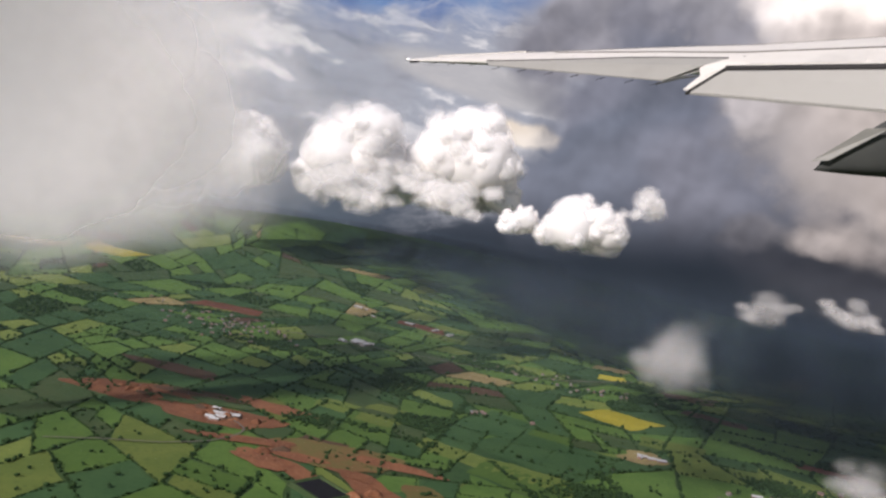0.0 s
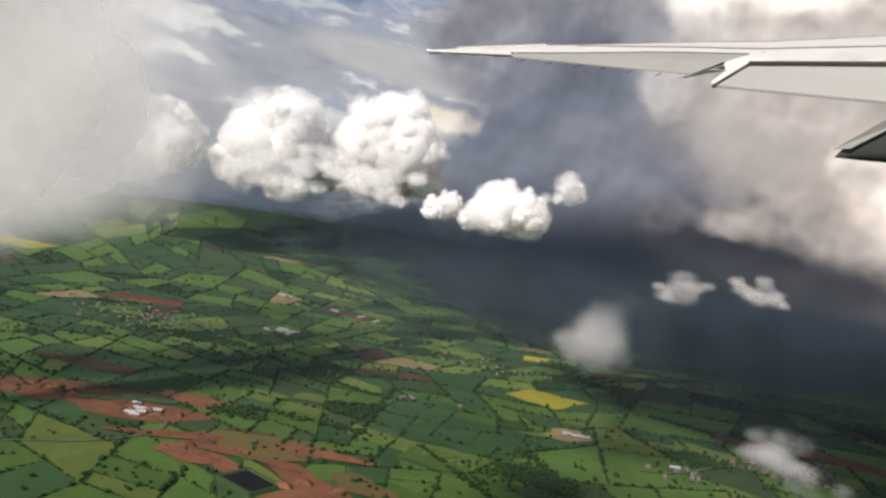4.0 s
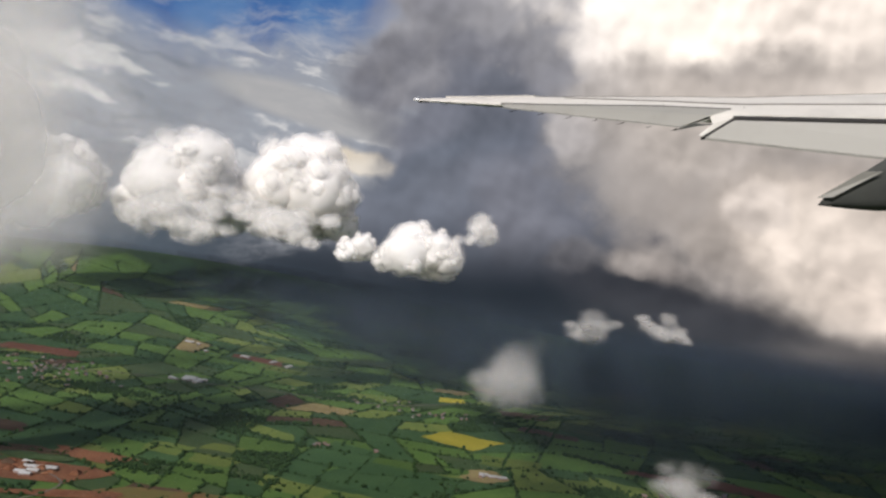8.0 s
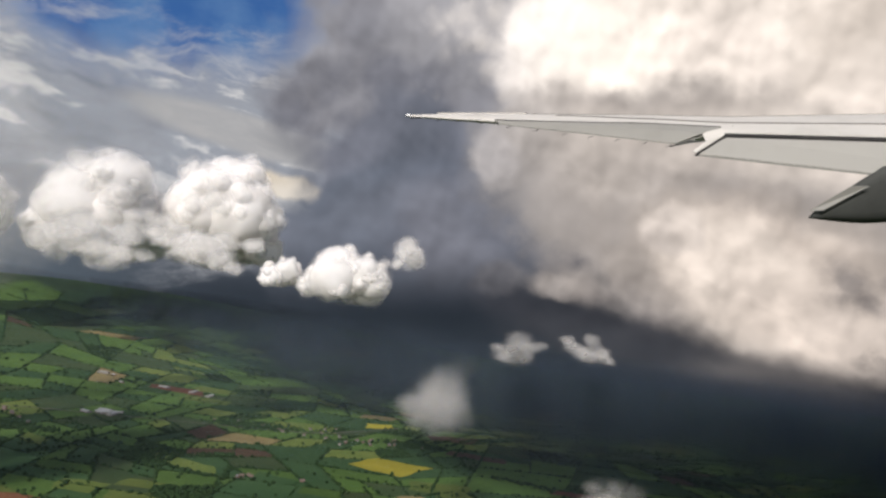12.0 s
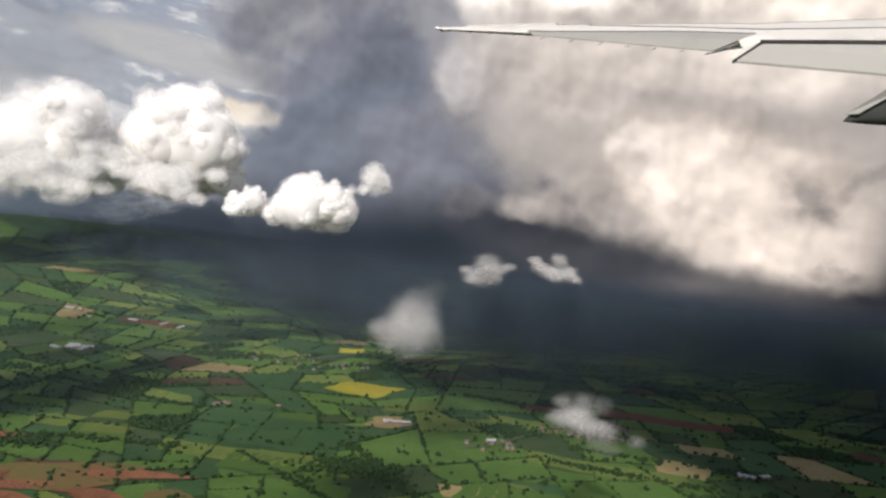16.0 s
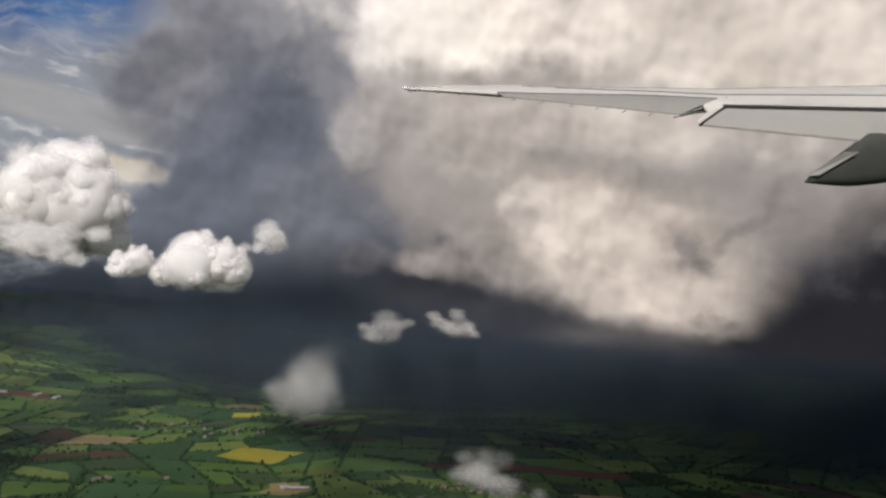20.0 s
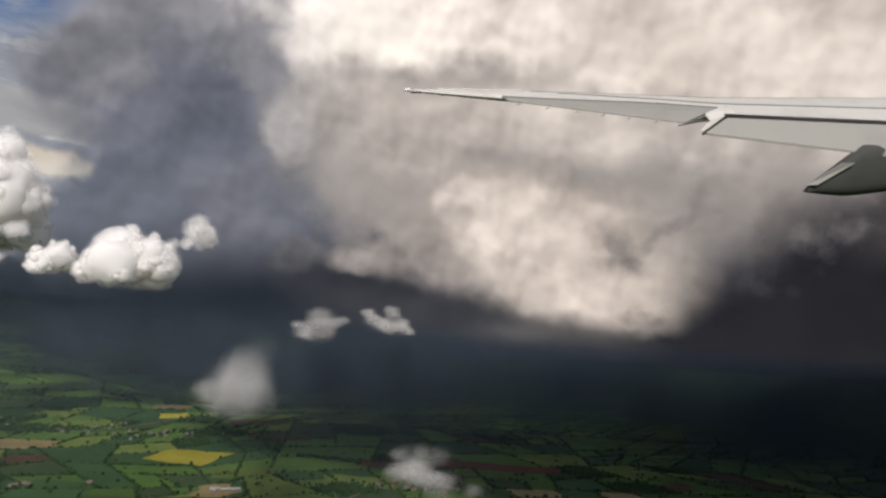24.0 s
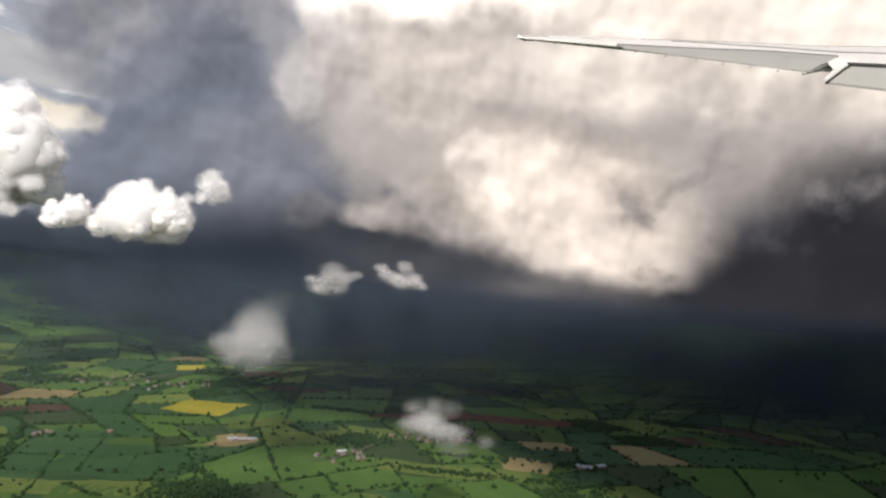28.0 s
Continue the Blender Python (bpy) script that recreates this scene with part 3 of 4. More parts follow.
def lane(pts, width):
    """A lane swept through the points given, gently curved."""
    dense = []
    for i in range(len(pts) - 1):
        p0, p1, p2, p3 = (Vector(pts[max(0, min(len(pts) - 1, i + k))]) for k in (-1, 0, 1, 2))
        for s in range(10):
            t = s / 10
            dense.append(0.5 * ((2 * p1) + (p2 - p0) * t + (2 * p0 - 5 * p1 + 4 * p2 - p3) * t * t + (3 * p1 - p0 - 3 * p2 + p3) * t ** 3))
    dense.append(Vector(pts[-1]))
    verts = []
    for i, p in enumerate(dense):
        d = (dense[min(i + 1, len(dense) - 1)] - dense[max(i - 1, 0)]).normalized()
        for side in (-1, 1):
            q = p + Vector((-d.y, d.x)) * side * width / 2
            verts.append((q.x, q.y, float(lie(q.x, q.y)) + 3.1))
    faces = [(2 * i, 2 * i + 1, 2 * i + 3, 2 * i + 2) for i in range(len(dense) - 1)]
    tagged(meshed("road", raw_mesh("road", verts, faces, True), ROAD), "narrow pale country lane", "road", kind="structure")


quarry()
lane([(-880, 1040), (-800, 1000), (-790, 930), (-830, 860), (-900, 800), (-960, 740)], 3.5)
lane([(-1480, 1740), (-1300, 1820), (-1100, 1860), (-800, 1930), (-560, 2000), (-380, 2200)], 6)
lane([(205, 1540), (90, 1470), (10, 1370), (-60, 1330)], 4)


def lagoon():
    root = tagged(new("lined_lagoon"), "black lined lagoon with raised banks beside the sand quarry", "pond")
    pts = quad_of(-545, 868, 74, 48, -20)
    v, f, _ = field_mesh(pts, WATER, 3.0, 1.5)
    meshed("lining", raw_mesh("lining", v, f, True), WATER, root, "black plastic lining")
    for a, b in zip(pts, pts[1:] + pts[:1]):
        bm = bmesh.new()
        d = (Vector(b) - Vector(a)).normalized()
        o = Vector((d.y, -d.x))
        ring = []
        for q in (Vector(a) - d * 5, Vector(b) + d * 5):
            z = float(lie(q.x, q.y))
            ring.append([bm.verts.new((*(q + o * w), z + h)) for w, h in ((7, 0.5), (3, 5), (-1, 5), (-3, 2.5))])
        for i in range(3):
            bm.faces.new((ring[0][i], ring[0][i + 1], ring[1][i + 1], ring[1][i]))
        for r in ring:
            bm.faces.new(r)
        part("bank", bm, ROUGH, root)


lagoon()


def facade(name, colour):
    n = Nodes(name)
    p = n.coords("Object")
    return n.surface(n.mix(n.ramp(n.noise(p, 0.5, 4), 0.35, 0.7), colour, tuple(k * 0.75 for k in colour)), 0.85)


BRICK = facade("red_brick", (0.21, 0.125, 0.095))
RENDERED = facade("pale_render", (0.24, 0.22, 0.20))
SLATE = facade("grey_slate", (0.12, 0.116, 0.118))
TILE = facade("brown_roof_tile", (0.14, 0.10, 0.085))
SHEET = facade("pale_sheet_roof", (0.34, 0.34, 0.33))
PANE = facade("dark_window", (0.03, 0.035, 0.045))


def house_kind(walls, roofing, w, d, h, rise, label, name="house", chimney=True):
    """A gabled building about its own origin: walls with gables, an overhanging roof, windows and a chimney."""
    root = tagged(new(name), label, name)
    bm = bmesh.new()
    x, y = w / 2, d / 2
    base = [bm.verts.new(p) for p in ((-x, -y, 0), (x, -y, 0), (x, y, 0), (-x, y, 0))]
    eave = [bm.verts.new((p.co.x, p.co.y, h)) for p in base]
    ends = [bm.verts.new((-x, 0, h + rise)), bm.verts.new((x, 0, h + rise))]
    bm.faces.new((base[0], base[1], eave[1], eave[0]))
    bm.faces.new((base[2], base[3], eave[3], eave[2]))
    bm.faces.new((base[1], base[2], eave[2], ends[1], eave[1]))
    bm.faces.new((base[3], base[0], eave[0], ends[0], eave[3]))
    part("wall", bm, walls, root)
    bm = bmesh.new()
    o = 0.5
    k = rise / y
    ring = [(-y - o, h - o * k + 0.05), (0, h + rise + 0.05), (y + o, h - o * k + 0.05), (y + o, h - o * k + 0.4), (0, h + rise + 0.45), (-y - o, h - o * k + 0.4)]
    a = [bm.verts.new((-x - o, p[0], p[1])) for p in ring]
    b = [bm.verts.new((x + o, p[0], p[1])) for p in ring]
    for i in range(6):
        j = (i + 1) % 6
        bm.faces.new((a[i], a[j], b[j], b[i]))
    for r in (a, b):
        bm.faces.new((r[0], r[1], r[4], r[5]))
        bm.faces.new((r[1], r[2], r[3], r[4]))
    bmesh.ops.recalc_face_normals(bm, faces=bm.faces)
    part("roof", bm, roofing, root)
    if chimney:
        bm = bmesh.new()
        bmesh.ops.create_cube(bm, size=1, matrix=Matrix.Translation((x * 0.7, 0, h + rise + 0.6)) @ Matrix.Diagonal((0.9, 0.9, 2.2, 1)))
        part("chimney", bm, BRICK, root)
    for i in range(max(2, int(w / 4))):
        px = -x + (i + 0.5) * w / max(2, int(w / 4))
        bm = bmesh.new()
        bmesh.ops.create_cube(bm, size=1, matrix=Matrix.Translation((px, -y - 0.01, h * 0.55)) @ Matrix.Diagonal((1.3, 0.1, 1.4, 1)))
        part("window", bm, PANE, root)
    return root


def settle(kinds, x, y, wide, deep, count, seed, group, turn=0):
    """Puts count buildings about a place, clear of one another."""
    rnd = random.Random(seed)
    put = []
    while len(put) < count:
        px, py = x + rnd.gauss(0, wide), y + rnd.gauss(0, deep)
        if any(math.dist((px, py), q) < 14 for q in put):
            if rnd.random() < 0.5:
                continue
        put.append((px, py))
        ob = copy_thing(rnd.choice(kinds), pose(px, py, float(lie(px, py)) + 0.3, rz=turn + rnd.choice((0, 90, 20, -30)) + rnd.uniform(-8, 8)))
        tagged(ob, group=group)
        for _ in range(3):
            HEDGE.append((px + rnd.uniform(-18, 18), py + rnd.choice((-1, 1)) * rnd.uniform(7, 20), rnd.uniform(1.6, 3.6)))


def villages():
    a = house_kind(BRICK, SLATE, 8, 5.5, 3.9, 2.2, "red brick house with a grey slate roof")
    b = house_kind(RENDERED, TILE, 8, 6, 4.0, 2.2, "pale rendered house with a brown tiled roof")
    c = house_kind(BRICK, TILE, 10, 6, 3.8, 2.3, "long red brick house with a brown tiled roof")
    shed = house_kind(RENDERED, SHEET, 34, 14, 5, 1.8, "long pale shed with a sheet metal roof", "shed", False)
    barn = house_kind(BRICK, SHEET, 18, 9, 4.5, 2.2, "farm barn with a pale sheet roof", "barn", False)
    a.matrix_world, b.matrix_world, c.matrix_world = (pose(x, y, float(lie(x, y)) + 0.3, rz=r) for x, y, r in ((180, 1510, 10), (220, 1530, 95), (250, 1490, 30)))
    settle((a, b, c, c), 205, 1550, 46, 50, 44, 1, "houses of the village by the red field")
    settle((a, b, c), -1500, 1720, 130, 75, 64, 2, "houses of the far town")
    settle((a, b, c), -420, 1960, 60, 30, 12, 3, "houses along the lane")
    settle((a, c), -560, 1480, 50, 18, 5, 4, "houses of the hamlet")
    settle((a, b), 10, 1365, 32, 12, 7, 8, "houses by the farm")
    settle((b, c), -700, 2000, 110, 40, 12, 9, "houses along the far lane")
    shed.matrix_world = pose(-1130, 1880, float(lie(-1130, 1880)) + 0.3, rz=12)
    barn.matrix_world = pose(0, 1390, 0.5, rz=20)
    settle((shed,), -1125, 1885, 38, 22, 6, 5, "sheds of the works")
    settle((barn, barn, shed), -900, 1035, 30, 14, 6, 6, "plant buildings of the quarry")
    settle((barn,), -204, 1455, 22, 14, 4, 7, "barns of the farms")
    settle((barn,), 470, 1330, 30, 10, 4, 10, "barns of the farms")
    settle((shed, barn), -1250, 2330, 120, 60, 6, 11, "far farm sheds")
    patch("farmyard", -206, 1458, 48, 42, 0, TAN, 2.0, ground, 77)


villages()


def tree_kind(seed, r):
    rnd = random.Random(seed)
    root = tagged(new("tree"), "round dark green field tree standing in grass", "tree", "parkland trees")
    bm = bmesh.new()
    bmesh.ops.create_cone(bm, segments=8, radius1=0.16 * r, radius2=0.08 * r, depth=1.1 * r, cap_ends=True, matrix=Matrix.Translation((0, 0, 0.5 * r)))
    for k in range(4):
        t = k * 1.57 + rnd.random()
        m = Matrix.Translation((0.22 * r * math.cos(t), 0.22 * r * math.sin(t), 1.1 * r)) @ Matrix.Rotation(t, 4, "Z") @ Matrix.Rotation(0.7, 4, "Y")
        bmesh.ops.create_cone(bm, segments=5, radius1=0.06 * r, radius2=0.03 * r, depth=0.8 * r, cap_ends=True, matrix=m)
    part("trunk", bm, BARK, root)
    v0, f0 = ico(2)
    verts, faces = [], []
    for k in range(14):
        o = np.array([rnd.gauss(0, .42), rnd.gauss(0, .42), 1.45 + rnd.gauss(0, .28)]) * r
        jit = 1 + 0.22 * np.array([rnd.uniform(-1, 1) for _ in range(len(v0))])
        verts.append(v0 * jit[:, None] * r * rnd.uniform(0.3, 0.5) + o)
        faces.append(f0 + k * len(v0))
    meshed("crown", raw_mesh("crown", np.concatenate(verts), np.concatenate(faces), True), LEAF, root)
    return root


BARK = facade("bark", (0.10, 0.075, 0.055))


def parkland():
    kinds = [tree_kind(s, r) for s, r in ((1, 3.4), (2, 4.2), (3, 2.8))]
    rnd = random.Random(31)
    for k, ob in enumerate(kinds):
        ob.matrix_world = pose(60 + 45 * k, 1205, float(lie(60 + 45 * k, 1205)))
    for _ in range(170):
        x, y = rnd.uniform(-330, 640), rnd.uniform(930, 1620)
        copy_thing(rnd.choice(kinds), pose(x, y, float(lie(x, y)) + 0.2, rz=rnd.uniform(0, 360)))


parkland()


def belts():
    """Long belts of trees and small woods between the fields."""
    rnd = random.Random(41)
    lines = [((150, 1400), (460, 1330), 13), ((100, 1310), (430, 1215), 15), ((-260, 1300), (-60, 1010), 18), ((320, 1000), (470, 1250), 16),
             ((-760, 1180), (-520, 1180), 14), ((-60, 1760), (250, 1600), 14), ((-620, 1540), (-520, 1150), 8), ((-420, 1190), (-160, 960), 7),
             ((-980, 1560), (-620, 1440), 9), ((-140, 1020), (160, 940), 26), ((150, 1010), (290, 960), 26)]
    for (xa, ya), (xb, yb), w in lines:
        for _ in range(int(math.dist((xa, ya), (xb, yb)) * w / 26)):
            s = rnd.random()
            HEDGE.append((xa + (xb - xa) * s + rnd.gauss(0, w / 2), ya + (yb - ya) * s + rnd.gauss(0, w / 2), rnd.uniform(2.2, 4.2)))
    for x, y, rx, ry in ((-226, 1167, 70, 45), (-750, 1985, 110, 45), (220, 1000, 130, 40), (-762, 1136, 50, 26), (-300, 2000, 90, 30), (-1230, 1620, 150, 40), (40, 1480, 60, 40)):
        for _ in range(int(rx * ry / 9)):
            HEDGE.append((x + rnd.gauss(0, rx / 2), y + rnd.gauss(0, ry / 2), rnd.uniform(2.4, 4.6)))


belts()
plant_hedges()

# ---- clouds ----
def cloud_material(name, tone, grain, bite, passing=0.25):
    """Vapour: each skin of a cloud carries its density, which noise of that grain eats away at the thin places."""
    n = Nodes(name)
    p = n.coords("Object")
    c = n.mix(n.ramp(n.noise(p, grain * 0.6, 4), 0.3, 0.7), (tone, tone * 0.975, tone * 0.945), (tone * 0.94, tone * 0.925, tone * 0.905))
    d = n.add("ShaderNodeBsdfPrincipled")
    n.put(d.inputs["Base Color"], c)
    d.inputs["Roughness"].default_value = 1.0
    d.inputs["Specular IOR Level"].default_value = 0.0
    t, m = n.add("ShaderNodeBsdfTranslucent"), n.add("ShaderNodeMixShader")
    n.put(t.inputs[0], c)
    m.inputs[0].default_value = passing
    n.tree.links.new(d.outputs[0], m.inputs[1])
    n.tree.links.new(t.outputs[0], m.inputs[2])
    held = n.add("ShaderNodeAttribute")
    held.attribute_name = "vapour_share"
    eaten = n.math("MULTIPLY", n.ramp(n.noise(p, grain, 4, 0.55), 0.25, 0.75, smooth=False), bite)
    a = n.ramp(held.outputs["Fac"], eaten, n.math("ADD", eaten, 1.0 - bite))
    clear, both = n.add("ShaderNodeBsdfTransparent"), n.add("ShaderNodeMixShader")
    n.put(both.inputs[0], a)
    n.tree.links.new(clear.outputs[0], both.inputs[1])
    n.tree.links.new(m.outputs[0], both.inputs[2])
    n.tree.links.new(both.outputs[0], n.out.inputs[0])
    return n.mat


VAPOUR = cloud_material("cloud_vapour", 0.95, 0.009, 0.32, 0.42)
EDGE = cloud_material("cloud_edge", 0.80, 0.012, 0.40)
WISP = cloud_material("cloud_wisp", 0.54, 0.013, 0.30, 0.4)
DECK = cloud_material("shade_deck_vapour", 0.80, 0.012, 0.0)
CABIN = np.array((0.0, 0.0, 400.0))


def vapour(name, puffs, material, parent, seed, label="", rough=0.22, level=3, fall=2.2, sheet=False):
    """A skin of rounded puffs (centre, three half-widths, density), dense where they are broad and thinning out towards their rims.
    A sheet is bent round the cabin, so that sheets at several distances lie clear of one another."""
    v0, f0 = ico(level)
    rnd = random.Random(seed)
    here = np.array(parent.location[:])
    verts, faces, share = [], [], []
    for i, (p, size, thick) in enumerate(puffs):
        ph = Vector((rnd.uniform(0, 90), rnd.uniform(0, 90), 0))
        jit = np.array([1 + rough * noise.fractal(Vector(q) * 1.6 + ph, 0.9, 2.1, 3) for q in v0])
        a = math.atan2(p.x, p.y)
        turn = np.array([[math.cos(a), -math.sin(a), 0], [math.sin(a), math.cos(a), 0], [0, 0, 1]])
        v = (v0 * np.array(size) * jit[:, None]) @ turn + np.array(p[:])
        if sheet:
            ray = v - CABIN
            v = CABIN + ray / np.linalg.norm(ray, axis=1)[:, None] * ((p - Vector(CABIN)).length + size[1] * v0[:, 1])[:, None]
        k = np.abs(v0[:, 1])
        verts.append(v - here)
        faces.append(f0 + i * len(v0))
        share.append(np.maximum(0.0, thick * np.clip(k, 0, 1) ** fall - (0.03 if sheet else 0.0)))
    me = raw_mesh(name, np.concatenate(verts), np.concatenate(faces), True)
    me.attributes.new("vapour_share", "FLOAT", "POINT").data.foreach_set("value", np.concatenate(share).astype(np.float32))
    return meshed(name, me, material, parent, label)


def puffed(lumps, seed, deep=2):
    """Grows smaller heads on the upper sides of the billows."""
    rnd = random.Random(seed)
    out, last = list(lumps), list(lumps)
    for level in range(deep):
        fresh = []
        for p, r in last:
            for _ in range(11 if level == 0 else 2):
                w = Vector((rnd.gauss(0, 1), rnd.gauss(0, 1), rnd.gauss(0.35, 0.8))).normalized()
                fresh.append((p + w * r * 0.78, r * rnd.uniform(0.26, 0.50)))
        out += fresh
        last = fresh
    return out


def cloud(label, lumps, seed, dense=1.0, group="", deep=1, flat=1.0):
    """One cloud: a heap of billows, smaller heads on them, and ragged vapour round their rims, over a level base."""
    centre = sum((p * r for p, r in lumps), Vector()) / sum(r for _, r in lumps)
    base = min(p.z - 0.35 * r for p, r in lumps)
    root = tagged(new("cloud"), label, "cloud", group)
    root.location = centre
    rnd = random.Random(seed)

    def settled(p, r, thick, grow=1.0):
        low = base + 0.55 * r
        if p.z < low:
            p = Vector((p.x, p.y, low - 0.2 * (low - p.z)))
        return p, (r * grow * flat, r * grow * flat, r * grow * 0.92), thick

    grown = puffed(lumps, seed, deep)
    n = len(lumps)
    full = dense > 0.8
    mean = sum(r for _, r in lumps) / n
    for i, (p, r) in enumerate(lumps):
        if full:
            vapour("billow", [settled(p, r, dense)], VAPOUR, root, seed + 50 * i, fall=1.5)
        else:
            p, (wide, _, tall), _ = settled(p, r, dense)
            out = p - Vector(CABIN)
            far = (centre - Vector(CABIN)).length + (i - n / 2) * 0.3 * mean
            vapour("billow", [(Vector(CABIN) + out.normalized() * far, (1.1 * wide, 0.03 * mean, 1.1 * tall), dense)], EDGE if dense > 0.5 else WISP, root, seed + 50 * i, rough=0.12, fall=3.0, sheet=True)
    if full:
        fresh = vapour("small_head", [settled(p, r, 0.58) for p, r in grown[n:]], VAPOUR, root, seed + 1, "small rounded heads of the cloud", fall=2.4)
        tagged(fresh, kind="stuff")
    if full:
        rim = [(p + Vector((rnd.gauss(0, 0.3), rnd.gauss(0, 0.3), rnd.gauss(0, 0.2))) * r, r * rnd.uniform(1.1, 1.9)) for p, r in grown[n:] if rnd.random() < 0.4]
        tagged(vapour("vapour_layer", [settled(p, r, 0.45) for p, r in rim], EDGE, root, seed + 2, "thin ragged edge of the cloud", fall=3.4), kind="stuff")
    return root


def heap(az, el, r, wide, tall, n, seed, size=(0.25, 0.5)):
    """Billows heaped to a dome over a level base, wide and tall in degrees from the cabin."""
    rnd = random.Random(seed)
    k = r * math.pi / 180
    out = []
    for i in range(n):
        u = (i + rnd.random()) / n * 2 - 1
        top = math.sqrt(max(0.06, 1 - u * u))
        rad = rnd.uniform(*size) * tall * (0.35 + 0.65 * top)
        h = (i * 0.618 % 1) * max(0.0, top * tall - rad)
        out.append((towards(az + u * (wide / 2 - 0.6 * rad), el + h, r + rnd.uniform(-0.3, 0.3) * wide * k), rad * k))
    return out


def shreds(az, el, r, wide, tall, n, seed, lean=0.0):
    """Torn pieces of vapour scattered about a place, wide and tall in degrees from the cabin, higher towards one end by lean."""
    rnd = random.Random(seed)
    k = r * math.pi / 180
    out = []
    for i in range(n):
        u = max(-1.0, min(1.0, rnd.gauss(0, 0.5)))
        rad = rnd.uniform(0.32, 0.54) * tall * (1.1 - 0.4 * abs(u))
        out.append((towards(az + u * wide / 2, el + (rnd.gauss(0, 0.22) + lean * u) * tall, r), rad * k))
    return out


def all_clouds():
    g = "cumulus clouds before the storm"
    cloud("bright white rounded cumulus cloud with a flat base", heap(-15.0, 0.0, 2600, 7.0, 4.2, 9, 1, (0.46, 0.58)), 1, group=g)
    cloud("small pale cumulus cloud beside a larger one", heap(-19.8, 0.2, 2700, 3.8, 2.2, 6, 2, (0.42, 0.56)), 2, group=g, deep=1)
    cloud("faint grey puff of cloud", heap(-10.4, 2.4, 2450, 3.0, 3.2, 8, 3, (0.36, 0.5)), 3, 0.55, group=g, deep=1)
    cloud("tall white cumulus tower with rounded heads", heap(-24.8, 2.2, 3700, 9.0, 7.8, 14, 4, (0.34, 0.48)), 4, group=g)
    cloud("white cumulus tower with rounded heads", heap(-33.0, 1.8, 3750, 9.4, 7.0, 14, 5, (0.34, 0.50)), 5, group=g)
    cloud("broad grey-white cumulus with a ragged top", heap(-42.4, 1.8, 3500, 8.6, 5.6, 10, 12, (0.34, 0.50)), 12, group=g)
    cloud("low grey-white bank of ragged cumulus", shreds(-25.6, 2.3, 3100, 9.0, 2.8, 20, 6, -0.1), 6, 0.60, group=g, flat=1.5)
    cloud("low grey-white bank of ragged cumulus", shreds(-34.0, 1.6, 3100, 10.0, 3.2, 22, 13, -0.1), 13, 0.60, group=g, flat=1.5)
    w = "ragged wisps of low cloud"
    cloud("small torn wisp of pale cloud", shreds(-1.3, -3.3, 1900, 3.8, 2.3, 18, 7, 0.15), 7, 0.48, group=w, flat=1.5)
    cloud("small torn wisp of pale cloud, drawn out to a point", shreds(3.9, -2.8, 1900, 3.4, 2.0, 18, 8, -0.15), 8, 0.48, group=w, flat=1.5)
    cloud("thin translucent tuft of cloud over the fields", shreds(-6.6, -7.0, 1500, 5.2, 6.4, 22, 9, 0.2), 9, 0.38, group=w)
    cloud("thin torn scrap of cloud over the fields", shreds(7.0, -13.6, 1000, 8.0, 3.6, 20, 10, -0.25), 10, 0.33, group=w, flat=1.5)


all_clouds()


def grey_bank():
    """The grey cloud that the airliner has just left: soft overlapping masses without an edge."""
    root = tagged(new("cloud"), "soft grey bank of cloud without an edge", "cloud", "grey cloud close by")
    root.location = towards(-50, 4, 1500)
    for i, (az, el, wide, tall, thick) in enumerate(((-62, 5, 30, 17, .85), (-58, 9, 24, 16, .70), (-52, 5, 17, 13, .70), (-57, 0, 22, 10, .55), (-48, 8, 17, 14, .50),
                                                     (-41, 10, 20, 13, .38), (-50, 1, 15, 10, .50), (-36, 8, 18, 11, .24), (-52, 18, 22, 12, .55), (-44, 2, 13, 9, .46))):
        r = 1250 + 90 * i
        k = r * math.pi / 180
        vapour("vapour_layer", [(towards(az, el, r), (wide * k, 3, tall * k), thick)], MIST, root, 70 + i, "", 0.0, 5, 3.2, True)


MIST = cloud_material("grey_mist", 0.93, 0.004, 0.22, 0.25)
grey_bank()


def shade_deck():
    """An unseen deck of cloud, added to block the sun from the land under the storm."""
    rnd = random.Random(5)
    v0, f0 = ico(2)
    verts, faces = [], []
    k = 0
    # edge of the added deck, set by where its shadow should end
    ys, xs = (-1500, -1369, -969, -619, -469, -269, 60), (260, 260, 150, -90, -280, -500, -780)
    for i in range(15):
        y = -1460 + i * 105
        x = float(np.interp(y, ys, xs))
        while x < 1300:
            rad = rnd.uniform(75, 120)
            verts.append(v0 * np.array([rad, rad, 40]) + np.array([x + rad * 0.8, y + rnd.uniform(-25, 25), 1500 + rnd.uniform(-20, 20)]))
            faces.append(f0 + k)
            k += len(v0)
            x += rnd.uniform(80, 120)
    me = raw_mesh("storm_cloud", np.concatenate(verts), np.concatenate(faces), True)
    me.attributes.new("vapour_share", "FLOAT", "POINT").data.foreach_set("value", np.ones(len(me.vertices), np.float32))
    tagged(meshed("storm_cloud", me, DECK), "unseen grey cloud deck added high up to shade the land", "cloud")


shade_deck()


